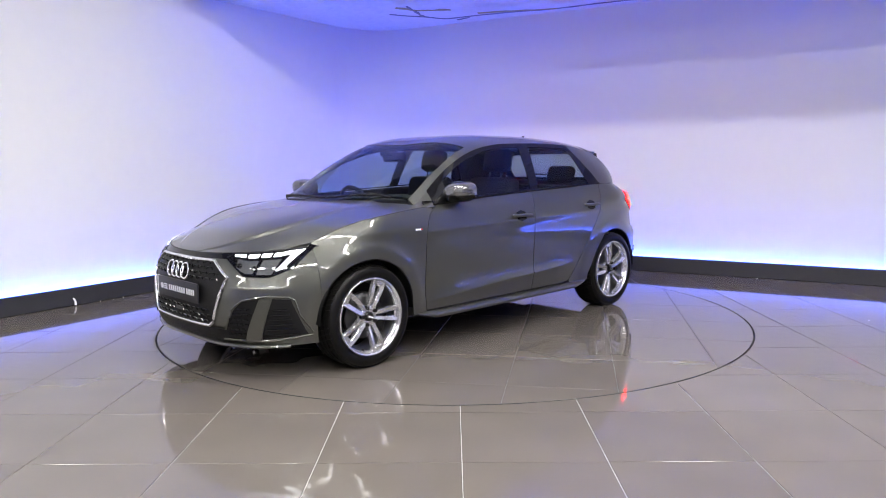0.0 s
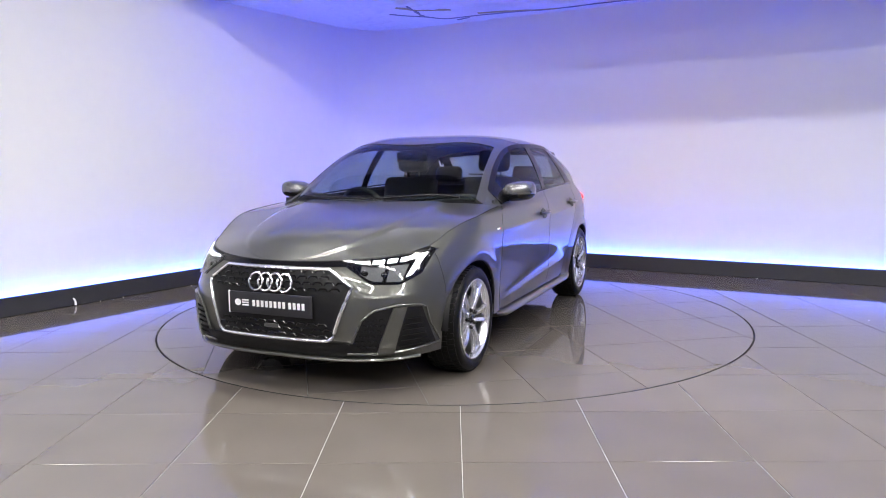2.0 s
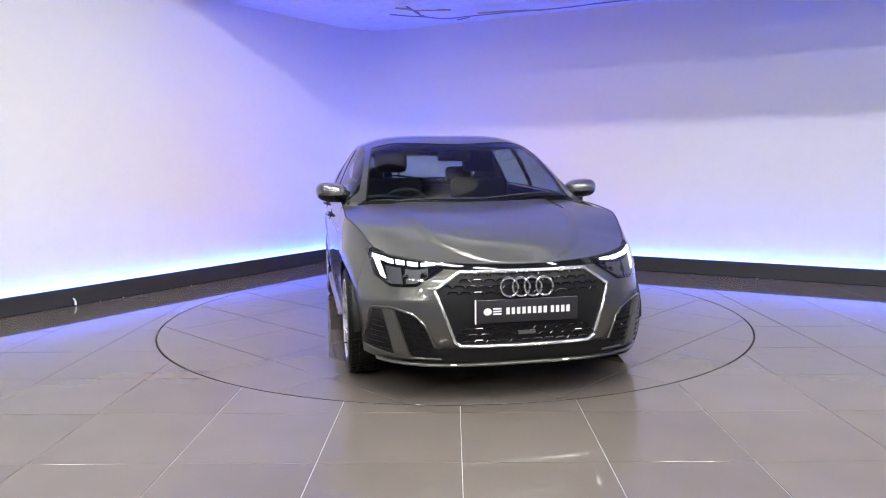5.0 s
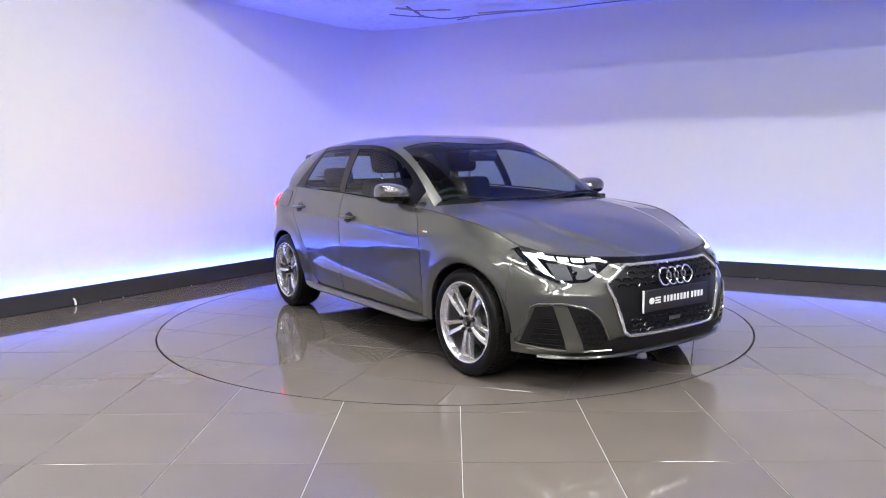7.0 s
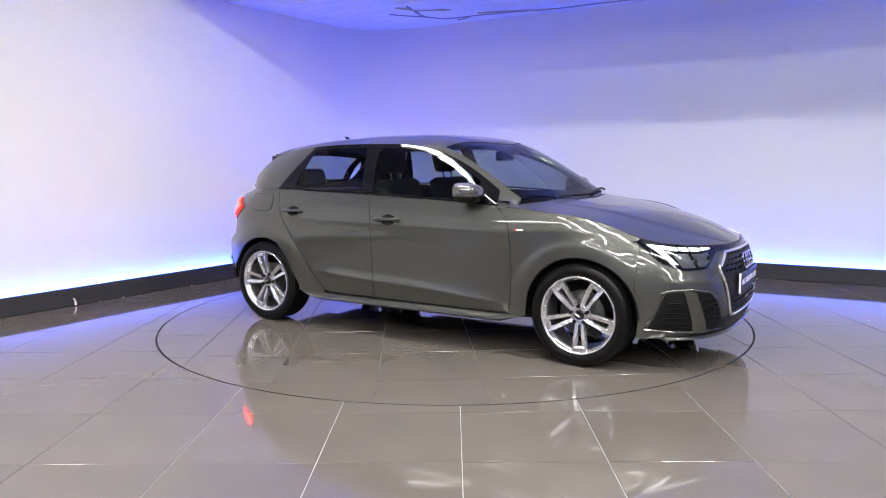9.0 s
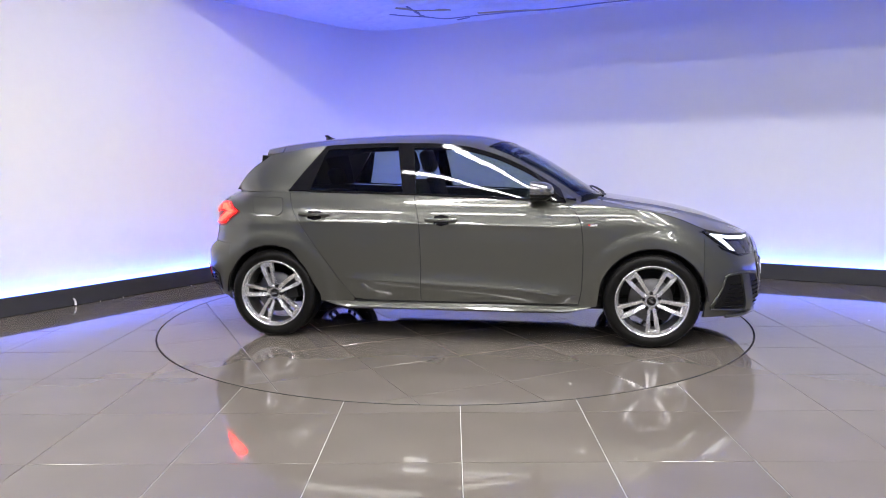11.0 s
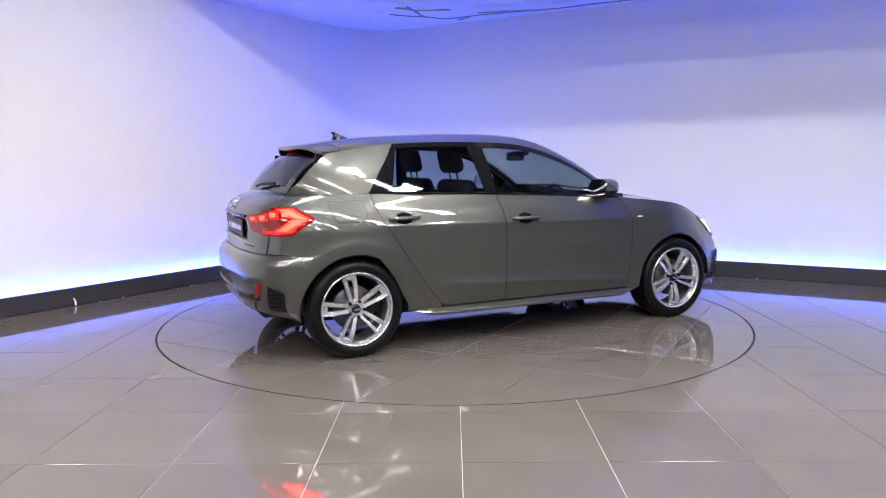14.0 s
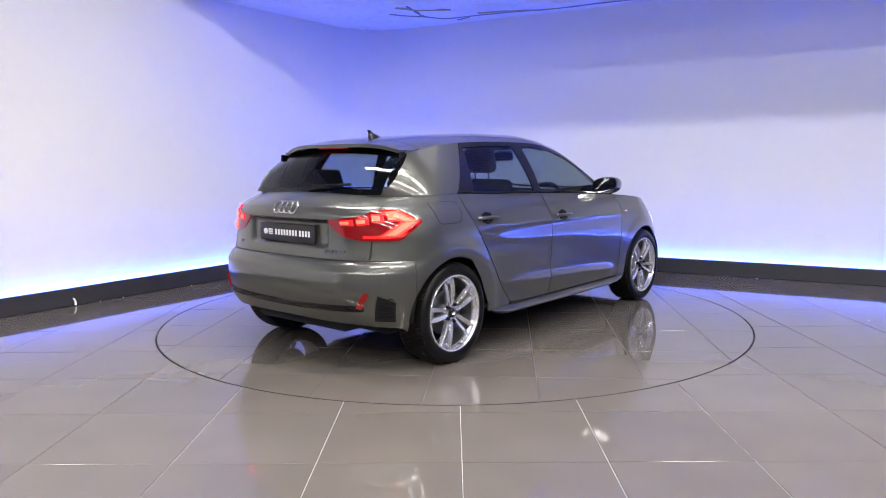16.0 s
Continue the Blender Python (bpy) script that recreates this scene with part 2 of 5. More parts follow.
# ---- floor tiles ----
def tile_mesh(cx, cy, keep_out=None, keep_in=None, ang=0.0):
    """One tile as a slab, centred on its own middle; its edge follows the turntable's rim where it meets it."""
    h = (TS - JOINT) / 2
    near = (keep_out or keep_in)
    steps = 1
    if near:
        d = math.hypot(cx, cy)
        if abs(d - near) < TS:
            steps = 24
    ring = []
    cs = [(-h, -h), (h, -h), (h, h), (-h, h)]
    for i in range(4):
        a, b = cs[i], cs[(i + 1) % 4]
        for k in range(steps):
            t = k / steps
            ring.append([a[0] + (b[0] - a[0]) * t, a[1] + (b[1] - a[1]) * t])
    c, s = math.cos(ang), math.sin(ang)
    world = [(cx + c * x - s * y, cy + s * x + c * y) for x, y in ring]
    if not near:
        return [(x - cx, y - cy) for x, y in world]
    gone = [(math.hypot(x, y) < near) if keep_out else (math.hypot(x, y) > near) for x, y in world]
    if all(gone):
        return None
    n = len(world)
    start = gone.index(False)
    pts, run = [], []

    def arc(p, q):
        """Along the rim from the way out of the tile to the way back in."""
        a0, a1 = math.atan2(p[1], p[0]), math.atan2(q[1], q[0])
        d = (a1 - a0 + math.pi) % (2 * math.pi) - math.pi
        m = max(2, int(abs(d) / 0.02))
        return [(near * math.cos(a0 + d * k / m), near * math.sin(a0 + d * k / m)) for k in range(m + 1)]

    def cross(p, q):
        lo, hi = 0.0, 1.0
        rp = math.hypot(*p) < near
        for _ in range(24):
            t = (lo + hi) / 2
            if (math.hypot(p[0] + (q[0] - p[0]) * t, p[1] + (q[1] - p[1]) * t) < near) == rp:
                lo = t
            else:
                hi = t
        return (p[0] + (q[0] - p[0]) * lo, p[1] + (q[1] - p[1]) * lo)
    out_at = None
    for k in range(n + 1):
        i = (start + k) % n
        j = (i - 1) % n
        if k and gone[i] and not gone[j]:
            out_at = cross(world[j], world[i])
        elif k and not gone[i] and gone[j]:
            pts += arc(out_at, cross(world[j], world[i]))
        if not gone[i] and k < n:
            pts.append(world[i])
    clean = []
    for p in pts:
        if not clean or abs(p[0] - clean[-1][0]) + abs(p[1] - clean[-1][1]) > 2e-4:
            clean.append(p)
    pts = [(x - cx, y - cy) for x, y in clean]
    if len(pts) < 3:
        return None
    area = abs(sum(pts[i][0] * pts[i - 1][1] - pts[i - 1][0] * pts[i][1] for i in range(len(pts)))) / 2
    if area < 0.0003:
        return None
    return pts


def tile_bm(pts, bm=None, at=(0, 0), lift=0.0):
    bm = bm or bmesh.new()
    cx = sum(p[0] for p in pts) / len(pts)
    cy = sum(p[1] for p in pts) / len(pts)
    e = 0.0012
    top = []
    for x, y in pts:
        d = math.hypot(x - cx, y - cy) or 1
        top.append(bm.verts.new((at[0] + x - (x - cx) / d * e, at[1] + y - (y - cy) / d * e, lift)))
    mid = [bm.verts.new((at[0] + x, at[1] + y, lift - 0.0012)) for x, y in pts]
    low = [bm.verts.new((at[0] + x, at[1] + y, -0.012)) for x, y in pts]
    n = len(pts)
    bm.faces.new(top)
    for i in range(n):
        j = (i + 1) % n
        bm.faces.new((mid[i], mid[j], top[j], top[i]))
        bm.faces.new((low[i], low[j], mid[j], mid[i]))
    return bm


def inside_room(x, y, pad=0.0):
    d = Vector((x, y, 0)) - CORNER
    det = DL.x * DR.y - DL.y * DR.x
    u = (d.x * DR.y - d.y * DR.x) / det
    v = (DL.x * d.y - DL.y * d.x) / det
    return -pad < u < LEN_L + pad and -pad < v < LEN_R + pad


def lay_floor():
    bm = bmesh.new()
    seg = 96
    outer = [(-9.0, -12.5), (11.5, -12.5), (11.5, 5.0), (-9.0, 5.0)]
    inner = [bm.verts.new(((RT + 0.0062) * math.cos(2 * math.pi * i / seg), (RT + 0.0062) * math.sin(2 * math.pi * i / seg), -0.0035)) for i in range(seg)]
    far = []
    for i in range(seg):
        a = 2 * math.pi * i / seg
        c, s = math.cos(a), math.sin(a)
        k = min((11.5 if c > 0 else 9.0) / max(abs(c), 1e-6), (5.0 if s > 0 else 12.5) / max(abs(s), 1e-6))
        far.append(bm.verts.new((c * k, s * k, -0.0035)))
    for i in range(seg):
        j = (i + 1) % seg
        bm.faces.new((inner[i], far[i], far[j], inner[j]))
    floor = tagged(part("floor", bm, GROUT), "grey polished porcelain tiles with pale joints", "floor", kind="structure")
    h = (TS - JOINT) / 2
    shared = mesh_of("tile", tile_bm([(-h, -h), (h, -h), (h, h), (-h, h)]), TILE)
    rest = bmesh.new()
    for i in range(-16, 20):
        for j in range(-16, 14):
            cx, cy = GX + (i + 0.5) * TS, GY + (j + 0.5) * TS
            if not inside_room(cx, cy, 0.55):
                continue
            pts = tile_mesh(cx, cy, keep_out=RT + 0.0058)
            if pts is None:
                continue
            near = -3.6 < cy < 4.5 and abs(cx) < 4.6
            if near:
                me = shared if len(pts) == 4 else mesh_of("tile", tile_bm(pts), TILE)
                ob = new("tile", me)
                ob.location = (cx, cy, random.uniform(-0.0003, 0.0003))
                ob.rotation_euler = (random.uniform(-.0006, .0006), random.uniform(-.0006, .0006), 0)
                ob.parent = floor
            else:
                tile_bm(pts, rest, (cx, cy))
    tagged(part("tile_field", rest, TILE, floor), kind="stuff")


TILE_TURN = 125.4


def turntable():
    """The round platform, its rim and its tiles; it turns with the car."""
    table = new("turntable")
    bm = bmesh.new()
    prism(bm, [((RT - 0.0060) * math.cos(2 * math.pi * i / 128), (RT - 0.0060) * math.sin(2 * math.pi * i / 128)) for i in range(128)], -0.025, -0.0035)
    part("platform", bm, TABLEGROUT, table)
    bm = bmesh.new()
    seg = 128
    for r0, r1, z in ((RT - 0.0056, RT - 0.0025, -0.0005),):
        a = [bm.verts.new((r0 * math.cos(2 * math.pi * i / seg), r0 * math.sin(2 * math.pi * i / seg), z)) for i in range(seg)]
        b = [bm.verts.new((r1 * math.cos(2 * math.pi * i / seg), r1 * math.sin(2 * math.pi * i / seg), z)) for i in range(seg)]
        c = [bm.verts.new((r1 * math.cos(2 * math.pi * i / seg), r1 * math.sin(2 * math.pi * i / seg), -0.02)) for i in range(seg)]
        for i in range(seg):
            j = (i + 1) % seg
            bm.faces.new((a[i], b[i], b[j], a[j]))
            bm.faces.new((b[i], c[i], c[j], b[j]))
    part("rim", bm, GAPDARK, table, "thin dark metal rim")
    ang = radians(TILE_TURN)
    c, s = math.cos(ang), math.sin(ang)
    for i in range(-6, 6):
        for j in range(-6, 6):
            u, v = 0.002 + (i + 0.5) * TS, -0.056 + (j + 0.5) * TS
            cx, cy = c * u - s * v, s * u + c * v
            if math.hypot(cx, cy) > RT + TS:
                continue
            pts = tile_mesh(cx, cy, keep_in=RT - 0.0062, ang=ang)
            if pts is None:
                continue
            ob = new("tile", mesh_of("tile", tile_bm(pts), TILE))
            ob.location = (cx, cy, random.uniform(-0.0002, 0.0002))
            ob.parent = table
    return tagged(table, "round turntable flush in the floor, covered with grey tiles", "turntable")


# ---- car: materials ----
PAINT_BASE = (0.090, 0.092, 0.080)


def paint_material():
    m = mat("grey_metallic_car_paint", PAINT_BASE, 0.32, metal=0.65, spec=0.3, coat=1.0, coat_rough=0.012)
    nt = m.node_tree
    b = nt.nodes["Principled BSDF"]
    b.inputs["Coat IOR"].default_value = 1.6
    tc = nt.nodes.new("ShaderNodeTexCoord")
    v = nt.nodes.new("ShaderNodeTexVoronoi")
    v.inputs["Scale"].default_value = 1400
    nt.links.new(tc.outputs["Object"], v.inputs["Vector"])
    mr = nt.nodes.new("ShaderNodeMapRange")
    mr.inputs["To Min"].default_value, mr.inputs["To Max"].default_value = 0.82, 1.18
    nt.links.new(v.outputs["Color"], mr.inputs["Value"])
    sc = nt.nodes.new("ShaderNodeVectorMath")
    sc.operation = "SCALE"
    sc.inputs[0].default_value = PAINT_BASE
    nt.links.new(mr.outputs[0], sc.inputs["Scale"])
    nt.links.new(sc.outputs[0], b.inputs["Base Color"])
    return m


def glass_material(name, tint):
    m = bpy.data.materials.new(name)
    m.use_nodes = True
    nt = m.node_tree
    nt.nodes.clear()
    out = nt.nodes.new("ShaderNodeOutputMaterial")
    mix = nt.nodes.new("ShaderNodeMixShader")
    tr = nt.nodes.new("ShaderNodeBsdfTransparent")
    tr.inputs[0].default_value = (*tint, 1)
    gl = nt.nodes.new("ShaderNodeBsdfGlossy")
    gl.inputs["Roughness"].default_value = 0.0
    lw = nt.nodes.new("ShaderNodeLayerWeight")
    lw.inputs["Blend"].default_value = 0.5
    pw = nt.nodes.new("ShaderNodeMath")
    pw.operation = "POWER"
    pw.inputs[1].default_value = 5.0
    nt.links.new(lw.outputs["Facing"], pw.inputs[0])
    ma = nt.nodes.new("ShaderNodeMath")
    ma.operation = "MULTIPLY_ADD"
    ma.inputs[1].default_value, ma.inputs[2].default_value = 0.92, 0.05
    nt.links.new(pw.outputs[0], ma.inputs[0])
    nt.links.new(ma.outputs[0], mix.inputs[0])
    nt.links.new(tr.outputs[0], mix.inputs[1])
    nt.links.new(gl.outputs[0], mix.inputs[2])
    nt.links.new(mix.outputs[0], out.inputs[0])
    return m


PAINT = paint_material()
GLASS = glass_material("tinted_car_glass", (0.50, 0.575, 0.56))
LENS = glass_material("clear_lamp_lens", (0.93, 0.94, 0.95))
GLOSSBLACK = mat("gloss_black_trim", (0.006, 0.006, 0.007), 0.05, spec=0.38)
PLASTIC = mat("black_grained_plastic", (0.006, 0.006, 0.0065), 0.45, spec=0.3, bump=0.2, bump_scale=400, vary=0.1, noise_scale=8)
SATIN = mat("satin_grey_trim", (0.10, 0.10, 0.10), 0.35, metal=0.4)
RUBBER = mat("tyre_rubber", (0.005, 0.0048, 0.0045), 0.42, spec=0.18, vary=0.2, noise_scale=9, bump=0.1, bump_scale=260)
ALLOY = mat("silver_alloy", (0.62, 0.62, 0.63), 0.26, metal=0.75, coat=0.5, vary=0.04, noise_scale=12)
ALLOYDARK = mat("dark_alloy_barrel", (0.20, 0.20, 0.205), 0.4, metal=0.7, vary=0.1, noise_scale=10)
DISC = mat("brake_disc_steel", (0.10, 0.10, 0.105), 0.45, metal=1.0, vary=0.1, noise_scale=30)
CHROME = mat("chrome", (0.85, 0.85, 0.86), 0.06, metal=1.0)
SILVER = mat("satin_silver_frame", (0.72, 0.72, 0.73), 0.22, metal=0.85)
CABIN = mat("dark_cabin_trim", (0.010, 0.010, 0.011), 0.6, bump=0.15, bump_scale=300, vary=0.12, noise_scale=5)
CLOTH = mat("black_seat_cloth", (0.010, 0.010, 0.011), 0.85, bump=0.3, bump_scale=500, vary=0.15, noise_scale=7)
DRL = mat("white_running_light", (0.9, 0.9, 0.9), 0.3, emit=(0.95, 0.97, 1.0), power=3.4)
LAMPIN = mat("lamp_reflector", (0.06, 0.062, 0.065), 0.4, metal=0.2)
REDGLOW = mat("glowing_red_lamp", (0.5, 0.01, 0.01), 0.3, emit=(1.0, 0.006, 0.006), power=1.6)
REDHOT = mat("bright_red_lamp_bar", (0.6, 0.05, 0.02), 0.3, emit=(1.0, 0.0005, 0.0005), power=80)
REDCORE = mat("hot_red_lamp_core", (0.6, 0.1, 0.05), 0.3, emit=(1.0, 0.020, 0.012), power=10)
REDLENS = mat("red_lamp_lens", (0.09, 0.002, 0.003), 0.08, coat=0.4, emit=(1.0, 0.01, 0.01), power=0.12)
PLATE = mat("dark_show_plate", (0.016, 0.016, 0.020), 0.45, coat=0.1)
WHITEPRINT = mat("white_print", (0.78, 0.78, 0.78), 0.5)
REDPRINT = mat("red_badge", (0.55, 0.02, 0.02), 0.3)
UNDER = mat("dark_underbody", (0.012, 0.012, 0.013), 0.8, vary=0.2, noise_scale=6)


# ---- car: curves of the body ----
def curve(*pts):
    """A smooth line through pairs of (at, value) that never overshoots."""
    xs = [p[0] for p in pts]
    ys = [p[1] for p in pts]
    n = len(xs)
    d = [(ys[i + 1] - ys[i]) / (xs[i + 1] - xs[i]) for i in range(n - 1)]
    m = [d[0]] + [0 if d[i - 1] * d[i] <= 0 else 2 * d[i - 1] * d[i] / (d[i - 1] + d[i]) for i in range(1, n - 1)] + [d[-1]]

    def f(x):
        if x <= xs[0]:
            return ys[0] + m[0] * (x - xs[0])
        if x >= xs[-1]:
            return ys[-1] + m[-1] * (x - xs[-1])
        i = max(k for k in range(n - 1) if xs[k] <= x)
        h = xs[i + 1] - xs[i]
        t = (x - xs[i]) / h
        return ((2 * t**3 - 3 * t * t + 1) * ys[i] + (t**3 - 2 * t * t + t) * h * m[i] + (3 * t * t - 2 * t**3) * ys[i + 1] + (t**3 - t * t) * h * m[i + 1])
    return f


AX = 1.2815                       # half the wheelbase
WR, ARCH, AZ = 0.306, 0.345, 0.306
X1F, X1R = 1.15, -1.25            # where the nose and the tail start to round in
half_w = curve((0.15, 0.79), (0.21, 0.822), (0.29, 0.834), (0.36, 0.841), (0.46, 0.850), (0.56, 0.860), (0.63, 0.8655), (0.70, 0.8680), (0.785, 0.867), (0.83, 0.860), (0.90, 0.840), (0.97, 0.806), (1.05, 0.775))
nose_x = curve((0.15, 1.95), (0.22, 2.02), (0.30, 2.045), (0.45, 2.05), (0.58, 2.04), (0.66, 2.015), (0.72, 1.975), (0.80, 1.90))
tail_x = curve((0.20, -1.76), (0.28, -1.84), (0.38, -1.90), (0.50, -1.925), (0.58, -1.925), (0.63, -1.905), (0.66, -1.872), (0.78, -1.858), (0.90, -1.862), (0.945, -1.85), (0.985, -1.80), (1.035, -1.67))
nose_n = curve((0.20, 3.3), (0.45, 3.1), (0.62, 2.6), (0.75, 2.2))
tail_n = curve((0.25, 4.0), (0.55, 3.9), (0.66, 3.4), (0.90, 3.0), (1.0, 2.4))
belt_z = curve((-1.9, 0.985), (-1.62, 1.012), (-1.16, 1.018), (-0.91, 1.008), (-0.35, 0.992), (0.21, 0.968), (0.58, 0.946), (0.80, 0.932), (0.90, 0.922))
roof_c = curve((-1.60, 1.305), (-1.47, 1.325), (-1.246, 1.362), (-0.81, 1.397), (-0.374, 1.411), (-0.157, 1.411), (0.06, 1.400), (0.277, 1.362), (0.495, 1.270), (0.713, 1.140), (0.933, 0.996), (1.06, 0.93))
rail_z = curve((-1.62, 1.18), (-1.38, 1.268), (-1.254, 1.288), (-1.096, 1.314), (-0.94, 1.329), (-0.55, 1.341), (-0.161, 1.335), (0.033, 1.316), (0.228, 1.268), (0.423, 1.188), (0.618, 1.078), (0.815, 0.944), (0.90, 0.90))
rail_y = curve((-1.62, 0.52), (-1.38, 0.562), (-0.95, 0.600), (-0.3, 0.622), (0.1, 0.620), (0.42, 0.652), (0.815, 0.735), (0.95, 0.765))
hood_side = curve((0.80, 0.928), (1.0, 0.912), (1.28, 0.876), (1.45, 0.828), (1.56, 0.780), (1.66, 0.742))
hood_mid = curve((0.82, 0.985), (1.03, 0.948), (1.175, 0.926), (1.372, 0.897), (1.592, 0.853), (1.813, 0.780), (1.93, 0.726), (1.985, 0.700))
shoulder_z = curve((-1.4, 0.822), (-0.9, 0.812), (0.0, 0.796), (0.8, 0.776), (1.2, 0.765))
crease_z = curve((-0.95, 0.437), (-0.774, 0.427), (-0.246, 0.399), (0.207, 0.378), (0.773, 0.336), (0.95, 0.325))


def side_w(x, z):
    """Half width of the middle body: the profile with its door crease and wheel-arch flares."""
    w = half_w(z)
    d = z - crease_z(x)
    k = max(0.0, min(1.0, (x + 0.80) / 0.28, (0.86 - x) / 0.20))
    # lower ledge: a scooped face over a sharp edge, tucked in underneath
    w += k * (0.022 * math.exp(-d / 0.050) if d > 0 else 0.022 * math.exp(d / 0.080))
    # shoulder edge under the handles
    e = z - shoulder_z(x)
    w += 0.0060 * math.exp(-abs(e) / 0.024) * max(0.0, min(1.0, (x + 1.25) / 0.3, (1.05 - x) / 0.3))
    # blistered wheel arches
    for cx in (AX, -AX):
        r = math.hypot(x - cx, z - AZ)
        w += 0.011 / (1 + math.exp((r - 0.430) / 0.015)) * (1 if z > 0.2 else 0.5)
    return w - 0.010 * (x / 1.2) ** 2


def cap(x, z):
    if x >= X1F:
        return X1F, nose_x(z), nose_n(z)
    if x <= X1R:
        return X1R, tail_x(z), tail_n(z)
    return None


def side_y(x, z):
    c = cap(x, z)
    if c is None:
        return side_w(x, z)
    r = min(0.9999, (x - c[0]) / (c[1] - c[0]))
    return side_w(x, z) * (1 - r ** c[2]) ** (1 / c[2])


def on_side(q):
    return Vector((q[0], side_y(q[0], q[1]), q[1]))


def on_end(q, front=True):
    """psi, in degrees from the middle line round to the side, and height, to a point of nose or tail."""
    s, z = q
    x1, xe, n = (X1F, nose_x(z), nose_n(z)) if front else (X1R, tail_x(z), tail_n(z))
    sn, cs = math.sin(radians(s)), math.cos(radians(s))
    x = x1 + (xe - x1) * max(cs, 0) ** (2 / n)
    p = Vector((x, math.copysign(side_w(x, z) * abs(sn) ** (2 / n), s), z))
    if front:
        k = step((abs(s) - 22) / 12) * step((60 - abs(s)) / 14)
        d = z - 0.525
        p += Vector((cs, sn, 0)) * (0.010 * k * math.exp(-abs(d) / (0.032 if d > 0 else 0.06)))
    return p


def on_nose(q):
    return on_end(q, True)


def step(t):
    t = max(0.0, min(1.0, t))
    return t * t * (3 - 2 * t)


def on_tail(q):
    p = on_end(q, False)
    k = step((0.375 - abs(p.y)) / 0.03) * step((p.z - 0.715) / 0.025) * step((0.880 - p.z) / 0.016)
    return p + Vector((0.024 * k, 0, 0))


def psi(y, z, front=True):
    n = nose_n(z) if front else tail_n(z)
    w = side_w(1.7 if front else -1.75, z)
    return math.copysign(math.degrees(math.asin(min(1, (abs(y) / w)) ** (n / 2))), y)


def psi_x(x, z, front=True):
    x1, xe, n = (X1F, nose_x(z), nose_n(z)) if front else (X1R, tail_x(z), tail_n(z))
    return math.degrees(math.acos(min(1, max(0, (x - x1) / (xe - x1))) ** (n / 2)))


def house_y(x, z):
    """Half width of the glasshouse side between belt and roof rail."""
    zb, zr = belt_z(x), rail_z(x)
    v = (z - zb) / max(zr - zb, 0.02)
    yb = side_y(x, min(zb, 1.01))
    return yb + (rail_y(x) - yb) * v + (0.016 + 0.016 * min(1.0, max(0.0, (-0.95 - x) / 0.25))) * 4 * v * (1 - v) * (1 if 0 < v < 1 else 0)


def on_house(q):
    return Vector((q[0], house_y(q[0], q[1]), q[1]))


def on_roof(q):
    x, y = q
    w = rail_y(x)
    r = min(1.0, abs(y) / w)
    return Vector((x, y, rail_z(x) + (roof_c(x) - rail_z(x)) * (1 - r ** 4.4)))


# ---- car: patches ----
def resample(line, n):
    d = [0.0]
    for a, b in zip(line, line[1:]):
        d.append(d[-1] + (Vector(b) - Vector(a)).length)
    out, k = [], 0
    for i in range(n + 1):
        t = d[-1] * i / n
        while k < len(d) - 2 and d[k + 1] < t:
            k += 1
        f = (t - d[k]) / max(d[k + 1] - d[k], 1e-9)
        out.append(Vector(line[k]).lerp(Vector(line[k + 1]), f))
    return out


def grid_bm(rows, bm=None, closed=False):
    bm = bm or bmesh.new()
    vs = [[bm.verts.new(p) for p in row] for row in rows]
    for i in range(len(vs) - 1):
        m = len(vs[i])
        for j in range(m if closed else m - 1):
            q = (vs[i][j], vs[i][(j + 1) % m], vs[i + 1][(j + 1) % m], vs[i + 1][j])
            bm.faces.new(q)
    return bm


def coons(bottom, right, top, left, nu, nv):
    """Rows of points filling four border lines, each drawn from the bottom left."""
    b, t = resample(bottom, nu), resample(top, nu)
    l, r = resample(left, nv), resample(right, nv)
    rows = []
    for j in range(nv + 1):
        v = j / nv
        row = []
        for i in range(nu + 1):
            u = i / nu
            p = b[i] * (1 - v) + t[i] * v + l[j] * (1 - u) + r[j] * u
            p -= b[0] * ((1 - u) * (1 - v)) + b[-1] * (u * (1 - v)) + t[0] * ((1 - u) * v) + t[-1] * (u * v)
            row.append(p)
        rows.append(row)
    return rows


